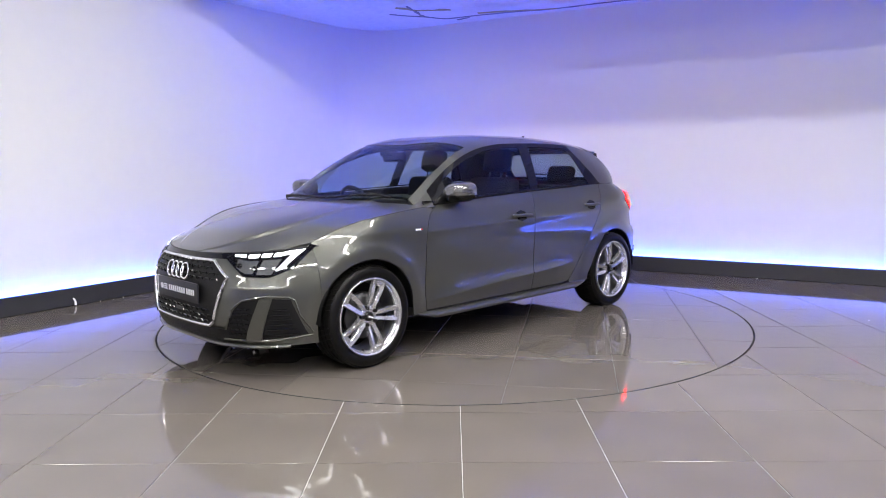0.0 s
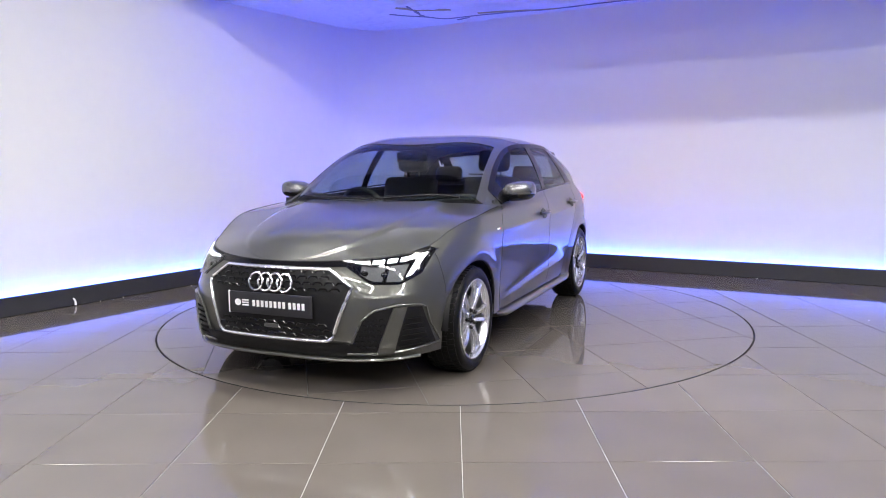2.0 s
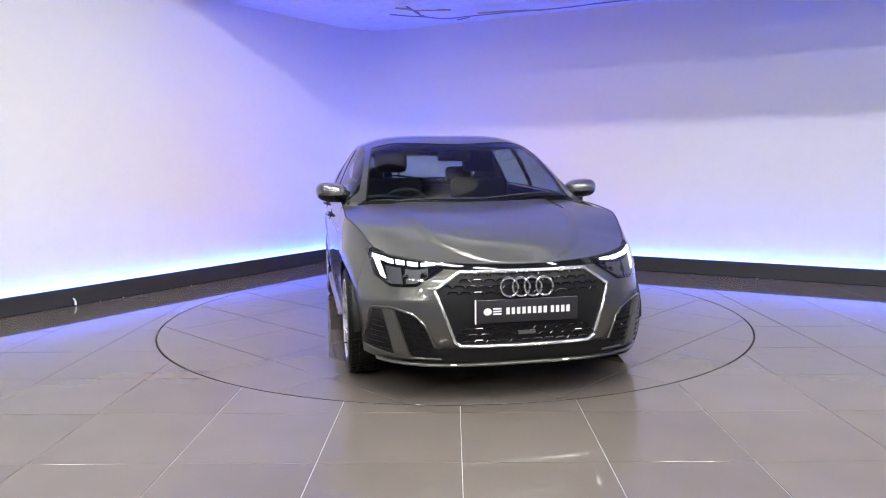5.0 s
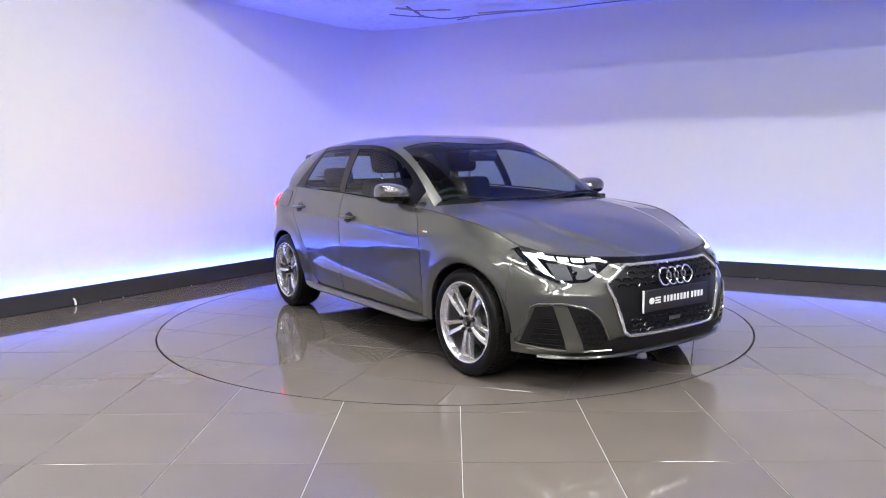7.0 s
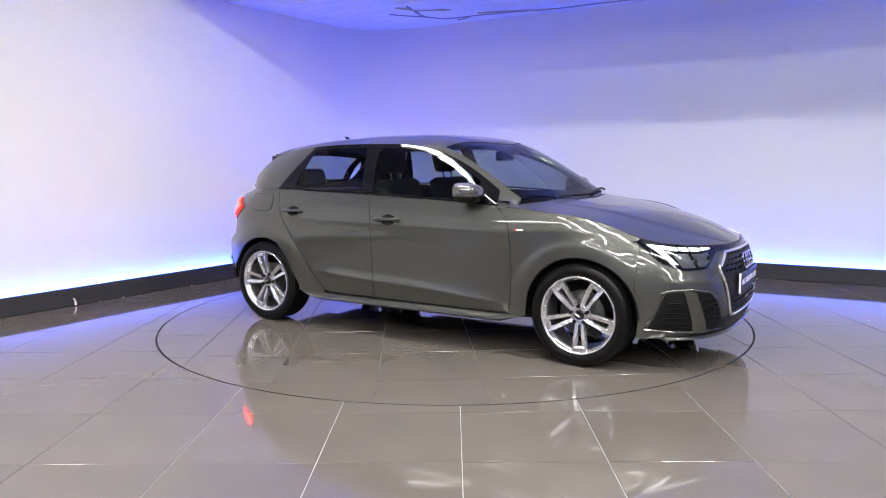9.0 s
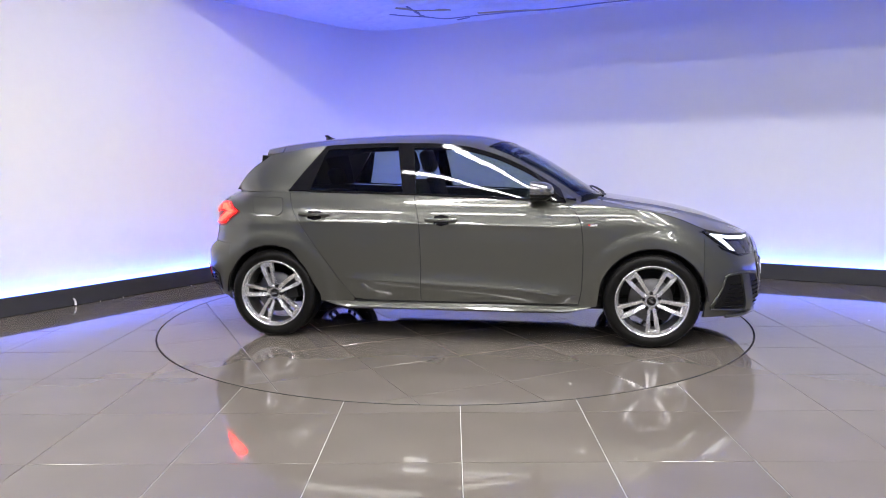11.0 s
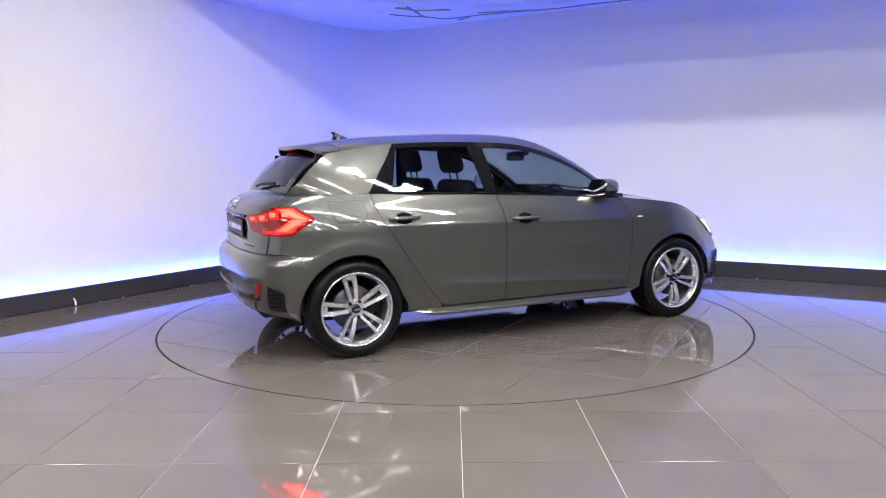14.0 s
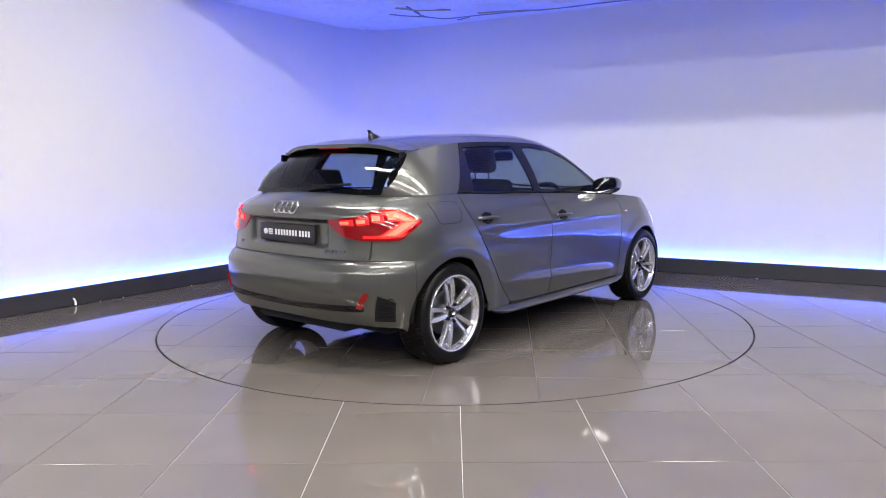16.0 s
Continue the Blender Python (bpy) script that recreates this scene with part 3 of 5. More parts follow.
def shell(rows, thick=0.012, off=0.0, out=None):
    """A patch of points as a thin shell with turned-in edges. out: a point well inside the car."""
    inner = Vector(out or (0, 0, 0.6))
    nv, nu = len(rows), len(rows[0])
    nrm = []
    for j in range(nv):
        line = []
        for i in range(nu):
            a = rows[j][min(i + 1, nu - 1)] - rows[j][max(i - 1, 0)]
            b = rows[min(j + 1, nv - 1)][i] - rows[max(j - 1, 0)][i]
            n = a.cross(b)
            n = n.normalized() if n.length > 1e-12 else Vector((0, 0, 0))
            if n.dot(rows[j][i] - inner) < 0:
                n = -n
            line.append(n)
        nrm.append(line)
    top = [[rows[j][i] + nrm[j][i] * off for i in range(nu)] for j in range(nv)]
    bm = bmesh.new()
    vs = [[bm.verts.new(p) for p in r] for r in top]
    for j in range(nv - 1):
        for i in range(nu - 1):
            bm.faces.new((vs[j][i], vs[j][i + 1], vs[j + 1][i + 1], vs[j + 1][i]))
    rim = [(0, i) for i in range(nu)] + [(j, nu - 1) for j in range(1, nv)] + [(nv - 1, i) for i in range(nu - 2, -1, -1)] + [(j, 0) for j in range(nv - 2, 0, -1)]
    low = []
    for j, i in rim:
        low.append(bm.verts.new(top[j][i] - nrm[j][i] * thick))
    n = len(rim)
    for k in range(n):
        a, b = rim[k], rim[(k + 1) % n]
        bm.faces.new((vs[a[0]][a[1]], low[k], low[(k + 1) % n], vs[b[0]][b[1]]))
    bmesh.ops.remove_doubles(bm, verts=bm.verts[:], dist=1e-5)
    bmesh.ops.recalc_face_normals(bm, faces=bm.faces[:])
    # the skin faces outwards
    bm.faces.ensure_lookup_table()
    f = max(bm.faces, key=lambda q: q.calc_area())
    if f.normal.dot(f.calc_center_median() - inner) < 0:
        bmesh.ops.reverse_faces(bm, faces=bm.faces[:])
    return bm


def mirrored(bm):
    b2 = bm.copy()
    for v in b2.verts:
        v.co.y = -v.co.y
    bmesh.ops.reverse_faces(b2, faces=b2.faces[:])
    return b2


def both(name, bm, material, parent, label="", smooth=True, sharp=35):
    """A part on the left of the car and its mirror on the right."""
    b2 = mirrored(bm)
    return part(name, bm, material, parent, label, smooth, sharp), part(name, b2, material, parent, label, smooth, sharp)


def tube_bm(line, r, seg=8, closed=False, flat=1.0, bm=None):
    """A round bar along a line of points."""
    bm = bm or bmesh.new()
    n = len(line)
    rings = []
    for i, p in enumerate(line):
        p = Vector(p)
        a = Vector(line[(i - 1) % n] if closed or i > 0 else line[0])
        b = Vector(line[(i + 1) % n] if closed or i < n - 1 else line[-1])
        t = (b - a).normalized()
        ref = Vector((0, 0, 1)) if abs(t.z) < 0.9 else Vector((0, 1, 0))
        s = t.cross(ref).normalized()
        w = s.cross(t)
        rings.append([bm.verts.new(p + s * math.cos(2 * math.pi * k / seg) * r + w * math.sin(2 * math.pi * k / seg) * r * flat) for k in range(seg)])
    for i in range(n if closed else n - 1):
        a, b = rings[i], rings[(i + 1) % n]
        for k in range(seg):
            bm.faces.new((a[k], a[(k + 1) % seg], b[(k + 1) % seg], b[k]))
    if not closed:
        bm.faces.new(rings[0][::-1])
        bm.faces.new(rings[-1])
    bmesh.ops.recalc_face_normals(bm, faces=bm.faces[:])
    return bm


def lathe_bm(profile, seg=48, closed=False):
    """Turned about the y axis: pairs of (radius, y)."""
    return grid_bm([[Vector((r * math.cos(2 * math.pi * k / seg), y, r * math.sin(2 * math.pi * k / seg))) for k in range(seg)] for r, y in (profile + profile[:1] if closed else profile)], closed=True)


def soft_box(lo, hi, bevel, m=None, seg=3):
    bm = bmesh.new()
    add_box(bm, lo, hi)
    bmesh.ops.bevel(bm, geom=bm.edges[:], offset=bevel, segments=seg, affect="EDGES", profile=0.5)
    if m is not None:
        bmesh.ops.transform(bm, matrix=m, verts=bm.verts[:])
    return bm


def line(f, a, b, n=16):
    return [(a + (b - a) * i / n, f(a + (b - a) * i / n)) for i in range(n + 1)]


# ---- car: wheels ----
def wheel_parts(car):
    """Builds one wheel at the origin with its face towards -y; returns the wheel."""
    wheel = new("wheel")
    wheel.parent = car
    prof = [(0.226, 0.085), (0.236, 0.100), (0.262, 0.108), (0.286, 0.103), (0.299, 0.088), (0.3045, 0.060), (0.306, 0.0), (0.3045, -0.060), (0.299, -0.088), (0.286, -0.103), (0.262, -0.108), (0.236, -0.100), (0.226, -0.085)]
    tyre = part("tyre", lathe_bm(prof, 96), RUBBER, wheel, "black rubber tyre", True)
    # tread blocks between the grooves
    bm = bmesh.new()
    for row, (y0, y1) in enumerate(((-0.092, -0.060), (-0.050, -0.018), (-0.010, 0.022), (0.030, 0.058), (0.066, 0.094))):
        count = 60
        for k in range(count):
            a0 = 2 * math.pi * (k + 0.5 * (row % 2)) / count
            a1 = a0 + 2 * math.pi / count * 0.72
            q = []
            for a in (a0, a1):
                for y in (y0, y1):
                    edge = 0.2995 if (abs(y) > 0.08) else 0.3062
                    aa = a + (0.02 if y == y1 else 0)
                    for r in (edge - 0.006, edge + 0.0022):
                        q.append(bm.verts.new((r * math.cos(aa), y, r * math.sin(aa))))
            for f in ((1, 3, 7, 5), (0, 1, 5, 4), (2, 6, 7, 3), (0, 2, 3, 1), (4, 5, 7, 6)):
                bm.faces.new([q[i] for i in f])
    bmesh.ops.recalc_face_normals(bm, faces=bm.faces[:])
    part("tread", bm, RUBBER, tyre)
    rim = part("rim", lathe_bm([(0.232, -0.098), (0.234, -0.104), (0.230, -0.107), (0.2235, -0.105), (0.219, -0.090), (0.217, -0.082), (0.211, -0.078), (0.209, -0.06)], 96), ALLOY, wheel, "silver alloy rim", True, 50)
    part("barrel", lathe_bm([(0.209, -0.06), (0.203, -0.02), (0.198, 0.06), (0.215, 0.10)], 64), ALLOYDARK, rim, "dark inner barrel", True)
    # five twin spokes
    for k in range(5):
        a0 = 2 * math.pi * k / 5 + math.pi / 2
        for sgn in (-1, 1):
            rows = []
            n = 9
            for i in range(n + 1):
                t = i / n
                r = 0.040 + (0.216 - 0.040) * t
                off = sgn * (0.0140 + 0.0215 * t - 0.006 * max(0.0, t - 0.72) / 0.28)
                half = (0.0112 + 0.0040 * t) if sgn > 0 else (0.0105 + 0.0015 * t + 0.009 * max(0.0, t - 0.55))
                y = -0.078 - 0.019 * min(1.0, t * 1.7) + 0.006 * max(0.0, t - 0.6)
                dep = 0.034 - 0.012 * t
                sec = []
                for w, d in ((-1.15, dep), (-1.0, 0.003), (-0.85, 0.0), (0.85, 0.0), (1.0, 0.003), (1.15, dep)):
                    inner = 0.006 if w * sgn < 0 else 0.0     # the inner flank of each pair is cut lower
                    lat = off + w * half
                    sec.append(Vector((r * math.cos(a0) - lat * math.sin(a0), y + d + inner, r * math.sin(a0) + lat * math.cos(a0))))
                rows.append(sec)
            bm = grid_bm(rows)
            bmesh.ops.recalc_face_normals(bm, faces=bm.faces[:])
            part("spoke", bm, ALLOY, rim, "", True, 18)
        # the foot that joins each pair at the rim
        foot = []
        for r, d in ((0.186, 0.010), (0.194, 0.001), (0.206, 0.0), (0.219, 0.002)):
            foot.append([Vector((r * math.cos(a0) - lat * math.sin(a0), -0.0965 + d, r * math.sin(a0) + lat * math.cos(a0))) for lat in (-0.026, -0.013, 0.0, 0.013, 0.026)])
        bm = grid_bm(foot)
        bmesh.ops.recalc_face_normals(bm, faces=bm.faces[:])
        part("spoke_foot", bm, ALLOY, rim, "", True, 30)
    part("hub", lathe_bm([(0.0, -0.070), (0.03, -0.072), (0.046, -0.077), (0.058, -0.072), (0.066, -0.055), (0.066, -0.02)], 48), ALLOY, rim, "", True, 40)
    part("centre_cap", lathe_bm([(0.0, -0.0885), (0.022, -0.088), (0.027, -0.085), (0.029, -0.075)], 32), GLOSSBLACK, wheel, "dark round centre cap with rings", True)
    for k in range(4):
        ring = [(-0.0135 + 0.009 * k + 0.0065 * math.cos(2 * math.pi * i / 14), -0.0895, 0.0065 * math.sin(2 * math.pi * i / 14)) for i in range(14)]
        part("ring", tube_bm(ring, 0.0011, 5, True), CHROME, wheel)
    for k in range(5):
        a = 2 * math.pi * (k + 0.5) / 5 + math.pi / 2
        bm = lathe_bm([(0.0, -0.088), (0.009, -0.088), (0.0115, -0.084), (0.0115, -0.06)], 12)
        bmesh.ops.translate(bm, verts=bm.verts[:], vec=(0.052 * math.cos(a), -0.004, 0.052 * math.sin(a)))
        part("wheel_bolt", bm, GLOSSBLACK, wheel, "dark wheel bolt", True)
    part("brake_disc", lathe_bm([(0.06, -0.03), (0.138, -0.03), (0.140, -0.026), (0.140, -0.006), (0.138, -0.002), (0.06, -0.002)], 48), DISC, wheel, "bare steel brake disc", True, 40)
    cal = soft_box((0.075, -0.052, -0.07), (0.160, 0.02, 0.07), 0.012)
    part("brake_caliper", cal, PLASTIC, wheel, "dark brake caliper", True)
    part("valve", soft_box((-0.004, -0.110, -0.204), (0.004, -0.088, -0.196), 0.002), GLOSSBLACK, wheel)
    return wheel


# ---- car: the whole ----
door_front = curve((0.24, 0.812), (0.40, 0.840), (0.63, 0.845), (0.78, 0.834), (0.87, 0.802), (0.915, 0.757), (0.945, 0.70))
door_mid = curve((0.24, -0.228), (0.60, -0.224), (0.79, -0.231), (1.00, -0.277))
door_rear = curve((0.285, -0.690), (0.32, -0.722), (0.377, -0.772), (0.588, -0.921), (0.797, -1.066), (0.929, -1.136), (1.02, -1.160))
G = 0.0030                         # half a shut line
BUMPER_F, BUMPER_R = 1.604, -1.60


def arch_line(cx, x0, x1, n=20):
    out = []
    for i in range(n + 1):
        a0 = math.acos(max(-1, min(1, (x0 - cx) / ARCH)))
        a1 = math.acos(max(-1, min(1, (x1 - cx) / ARCH)))
        a = a0 + (a1 - a0) * i / n
        out.append((cx + ARCH * math.cos(a), AZ + ARCH * math.sin(a)))
    return out


def upright(f, z0, z1, d=0.0, n=14):
    return [(f(z0 + (z1 - z0) * i / n) + d, z0 + (z1 - z0) * i / n) for i in range(n + 1)]


def mapped(f, rows):
    return [[f(p) for p in row] for row in rows]


def side_panels(car):
    zb = 0.277
    # front wing
    a = arch_line(AX, AX - ARCH + 0.0005, BUMPER_F - 0.001)
    bottom = [(door_front(0.262) + G, 0.262), (0.935, 0.262)] + a
    top = [(0.757 + (BUMPER_F - 0.001 - 0.757) * i / 20, hood_side(0.757 + (BUMPER_F - 0.001 - 0.757) * i / 20)) for i in range(21)]
    left = upright(door_front, 0.262, 0.915, G)
    top[0] = left[-1]
    right = [a[-1], top[-1]]
    both("front_wing", shell(mapped(on_side, coons(bottom, right, top, left, 80, 56))), PAINT, car)
    # front door
    fd = [upright(door_mid, zb, 0.985, G), upright(door_front, zb, 0.938, -G)]
    bottom = [fd[0][0], fd[1][0]]
    top = [(x, belt_z(x) - 0.004) for x in [fd[0][-1][0] + (fd[1][-1][0] - fd[0][-1][0]) * i / 16 for i in range(17)]]
    fd[0][-1], fd[1][-1] = top[0], top[-1]
    doors_f = both("front_door", shell(mapped(on_side, coons(bottom, fd[1], top, fd[0], 56, 88))), PAINT, car)
    # rear door
    l = [(door_rear(z), z) for z in [0.286 + (1.012 - 0.286) * i / 20 for i in range(21)]]
    l = [(x + G, z) for x, z in l]
    r = upright(door_mid, zb, 0.985, -G)
    bottom = [(l[0][0], l[0][1]), (-0.60, zb), r[0]]
    top = [(x, belt_z(x) - 0.004) for x in [l[-1][0] + (r[-1][0] - l[-1][0]) * i / 16 for i in range(17)]]
    l[-1], r[-1] = top[0], top[-1]
    doors_r = both("rear_door", shell(mapped(on_side, coons(bottom, r, top, l, 56, 88))), PAINT, car)
    # rear quarter, from the door back to the tail lamp
    a = arch_line(-AX, BUMPER_R + 0.0006, -AX + ARCH - 0.0005)
    bottom = a + [(-0.935, 0.262), (-0.70, 0.262)]
    right = [(-0.70, 0.262)] + [(door_rear(z) - G, z) for z in [0.290 + (1.014 - 0.290) * i / 20 for i in range(21)]]
    xe = -1.735
    left = [a[0], (BUMPER_R + 0.0006, 0.655), (xe, 0.662), (xe, 0.80), (xe, 0.96), (-1.66, 1.008)]
    top = [(x, belt_z(x) - 0.002) for x in [-1.66 + (right[-1][0] + 1.66) * i / 16 for i in range(17)]]
    top[-1] = right[-1]
    left[-1] = top[0]
    both("rear_quarter", shell(mapped(on_side, coons(bottom, right, top, left, 80, 70))), PAINT, car)
    # dark tubes behind the shut lines, to deepen the shade in the gaps
    def seam(name, pts, r=0.0075):
        both(name, tube_bm([on_side(q) - Vector((0, 0.0105, 0)) for q in pts], r, 6), GAPDARK, car)
    seam("door_seam", upright(door_front, 0.262, 0.938))
    seam("door_seam", upright(door_mid, 0.262, 0.985))
    seam("door_seam", [(door_rear(0.29 + 0.72 * i / 24), 0.29 + 0.72 * i / 24) for i in range(25)])
    seam("sill_seam", [(-0.68 + 1.49 * i / 20, 0.270) for i in range(21)])
    # skirts
    rows = []
    for i in range(25):
        t = i / 24
        x = -0.90 + 1.80 * t
        k = min(1, (1 - abs(2 * t - 1)) * 8) ** 0.5
        e = min(1.0, 0.12 + (1 - abs(2 * t - 1)) * 5)
        rows.append([Vector((x, y, 0.264 - (0.264 - z) * e)) for y, z in ((0.80, 0.264), (0.840 + 0.004 * k, 0.262), (0.846 + 0.022 * k, 0.246), (0.848 + 0.026 * k, 0.232), (0.840 + 0.018 * k, 0.218), (0.80, 0.205), (0.76, 0.20))])
    both("side_skirt", grid_bm(rows), PAINT, car, "", True, 25)
    # wheel-arch liners
    for cx in (AX, -AX):
        rows = []
        for i in range(25):
            b = math.pi * i / 24
            rows.append([Vector((cx + (ARCH + d) * math.cos(b) * 1.0, y, AZ + (ARCH + d) * math.sin(b))) for y, d in ((side_y(cx, 0.6) - 0.03, 0.004), (0.60, 0.012), (0.52, 0.010), (0.50, -0.20))])
        both("arch_liner", grid_bm(rows), PLASTIC, car, "black plastic arch liner", True)
        lip = [on_side((cx + (ARCH - 0.002) * math.cos(math.pi * i / 40), AZ + (ARCH - 0.002) * math.sin(math.pi * i / 40))) - Vector((0, 0.008, 0)) for i in range(1, 40)]
        both("arch_lip", tube_bm(lip, 0.006, 6), PLASTIC, car)
    # handles
    for doors, x0, x1, z in ((doors_f, -0.178, 0.020, 0.826), (doors_r, -1.060, -0.862, 0.860)):
        xm = (x0 + x1) / 2
        # the recess's shade is a black patch laid on the skin
        cup = shell(mapped(on_side, coons([(xm - 0.048, z - 0.028), (xm, z - 0.040), (xm + 0.048, z - 0.028)], [(xm + 0.048, z - 0.028), (xm + 0.048, z + 0.022)],
                                          [(xm - 0.048, z + 0.022), (xm, z + 0.036), (xm + 0.048, z + 0.022)], [(xm - 0.048, z - 0.028), (xm - 0.048, z + 0.022)], 10, 6)), 0.004, 0.003)
        bar = [(x0 + (x1 - x0) * t, side_y(x0 + (x1 - x0) * t, z) + 0.006 + 0.022 * math.sin(math.pi * min(1, max(0, t))) ** 0.45, z + 0.002) for t in [i / 16 for i in range(17)]]
        hb = tube_bm(bar, 0.0155, 10, flat=0.8)
        for d, s in zip(doors, (1, -1)):
            cb, bb = (cup.copy(), hb.copy()) if s > 0 else (mirrored(cup), mirrored(hb))
            part("recess_shade", cb, GLOSSBLACK, d, "black patch for the shade in the handle's recess", True)
            part("door_handle", bb, PAINT, d, "grey painted door handle", True)
    # fuel flap, on the car's right
    fl = shell(mapped(on_side, coons([(-1.405, 0.858), (-1.38, 0.851), (-1.24, 0.851), (-1.205, 0.87)], [(-1.205, 0.87), (-1.192, 0.90), (-1.205, 0.955), (-1.225, 0.972)],
                                     [(-1.438, 0.975), (-1.225, 0.972)], [(-1.405, 0.858), (-1.438, 0.975)], 14, 10)), 0.004, 0.003)
    ring = [(-1.436, 0.976), (-1.405, 0.866), (-1.390, 0.853), (-1.365, 0.849), (-1.245, 0.849), (-1.215, 0.858), (-1.197, 0.880), (-1.194, 0.905), (-1.204, 0.955), (-1.212, 0.968), (-1.226, 0.975)]
    loop = resample([(x, z, 0) for x, z in ring + ring[:1]], 60)[:-1]
    # a dark tube draws the shade of the gap round the flap
    part("fuel_flap_gap", mirrored(tube_bm([on_side((p[0], p[1])) + Vector((0, 0.0012, 0)) for p in loop], 0.0028, 6, True)), GAPDARK, car, "", True)
    part("fuel_flap", mirrored(fl), PAINT, car, "", True)
    # wing badge
    for x0, x1, m in ((0.876, 0.888, REDPRINT), (0.890, 0.932, WHITEPRINT)):
        both("wing_badge", shell(mapped(on_side, coons([(x0, 0.791), (x1, 0.791)], [(x1, 0.791), (x1, 0.801)], [(x0, 0.801), (x1, 0.801)], [(x0, 0.791), (x0, 0.801)], 3, 2)), 0.003, 0.003), m, car)
    return doors_f, doors_r


def nose(car):
    top = lambda s: hood_front(s) - 0.012
    # bumper skin
    def edge(z):
        if z < AZ + 0.13:
            return AX + math.sqrt(max(0, ARCH ** 2 - (z - AZ) ** 2))
        return BUMPER_F
    zs = [0.200 + (top(62) - 0.200) * i / 26 for i in range(27)]
    sl = [(psi_x(edge(z) + 0.001, z), z) for z in zs]
    right = sl[:-1] + [(psi_x(BUMPER_F + 0.001, hood_side(BUMPER_F) - 0.006), hood_side(BUMPER_F) - 0.006)]
    left = [(-s, z) for s, z in right]
    bl = [(left[0][0] + (right[0][0] - left[0][0]) * i / 60, 0.200 - 0.012 * math.cos(radians(left[0][0] + (right[0][0] - left[0][0]) * i / 60))) for i in range(61)]
    tl = [(left[-1][0] + (right[-1][0] - left[-1][0]) * i / 60, top(abs(left[-1][0] + (right[-1][0] - left[-1][0]) * i / 60))) for i in range(61)]
    tl[0], tl[-1] = left[-1], right[-1]
    part("front_bumper", shell(mapped(on_nose, coons(bl, right, tl, left, 90, 40)), 0.014), PAINT, car, "", True, 40)

    def hexline(k=1.0, dz=0.0):
        half = [(0.0, 0.664), (0.325, 0.662), (0.452, 0.578), (0.366, 0.326), (0.335, 0.304), (0.0, 0.300)]
        cz = 0.49
        pts = [(y * k, cz + (z - cz) * (k if k < 1 else 1 + (k - 1) * 1.6) + dz) for y, z in half]
        return pts

    def hexpatch(k, off, thick, material, name, parent, label):
        q = hexline(k)
        lo = [(psi(-q[3][0], q[3][1]), q[3][1]), (psi(-q[4][0], q[4][1]), q[4][1]), (psi(q[4][0], q[4][1]), q[4][1]), (psi(q[3][0], q[3][1]), q[3][1])]
        up = [(psi(-q[2][0], q[2][1]), q[2][1]), (psi(-q[1][0], q[1][1]), q[1][1]), (psi(q[1][0], q[1][1]), q[1][1]), (psi(q[2][0], q[2][1]), q[2][1])]
        return part(name, shell(mapped(on_nose, coons(lo, [lo[-1], up[-1]], up, [lo[0], up[0]], 60, 20)), thick, off), material, parent, label, True, 40)

    # dark tube deepens the shade in the gap below the bonnet edge
    part("bonnet_seam", tube_bm([on_nose((-60 + 3 * i, hood_front(60 - 3 * i) - 0.007)) - Vector((0.012, 0, 0)) for i in range(41)], 0.009, 6), GAPDARK, car)
    # shaded slot under the lip, put on as a black strip
    lo = [(psi(y, 0.672), 0.676) for y in [-0.40 + 0.04 * i for i in range(21)]]
    up = [(psi(y, 0.690), hood_front(abs(psi(y, 0.69))) - 0.004) for y in [-0.43 + 0.043 * i for i in range(21)]]
    part("slot_shade", shell(mapped(on_nose, coons(lo, [lo[-1], up[-1]], up, [lo[0], up[0]], 40, 4)), 0.004, 0.003), GLOSSBLACK, car, "black strip for the shaded slot under the bonnet lip", True)
    grille = new("grille")
    grille.parent = car
    hexpatch(1.0, 0.003, 0.004, PLASTIC, "grille_back", grille, "black grille backing")
    q = hexline(1.012)
    loop = q + [(-y, z) for y, z in q[::-1] if y > 0]
    full = []
    for i in range(len(loop)):
        a, b = loop[i], loop[(i + 1) % len(loop)]
        m = max(2, int(math.hypot(b[0] - a[0], b[1] - a[1]) / 0.02))
        full += [(a[0] + (b[0] - a[0]) * k / m, a[1] + (b[1] - a[1]) * k / m) for k in range(m)]
    ringl = [on_nose((psi(y, z), z)) + Vector((0.009, 0, 0)) for y, z in full]
    part("grille_frame", tube_bm(ringl, 0.0095, 8, True), SILVER, grille, "bright silver hexagonal frame", True)
    # honeycomb: rows of short bent bars
    cell_w, cell_h = 0.062, 0.030

    def within(y, z):
        if z > 0.578:
            w = 0.325 + (0.452 - 0.325) * (0.664 - z) / (0.664 - 0.578)
        else:
            w = 0.366 + (0.452 - 0.366) * (z - 0.326) / (0.578 - 0.326)
        return abs(y) < w - 0.03 and 0.318 < z < 0.650
    for r, z in enumerate([0.320 + cell_h * i for i in range(12)]):
        if 0.40 < z < 0.545:
            continue
        for c in range(-8, 9):
            y = (c + 0.5 * (r % 2)) * cell_w
            if not within(y, z):
                continue
            pts = [(y - 0.026, z - 0.002), (y - 0.017, z + 0.010), (y + 0.017, z + 0.010), (y + 0.026, z - 0.002)]
            l3 = [on_nose((psi(a, b), b)) + Vector((0.010, 0, 0)) for a, b in pts]
            part("grille_bar", tube_bm(l3, 0.0036, 5), GLOSSBLACK, grille)
    # rings, plain
    for k in range(4):
        yc = (-1.5 + k) * 0.0610
        ring = []
        for i in range(28):
            a = 2 * math.pi * i / 28
            y, z = yc + 0.0450 * math.cos(a), 0.592 + 0.0450 * math.sin(a)
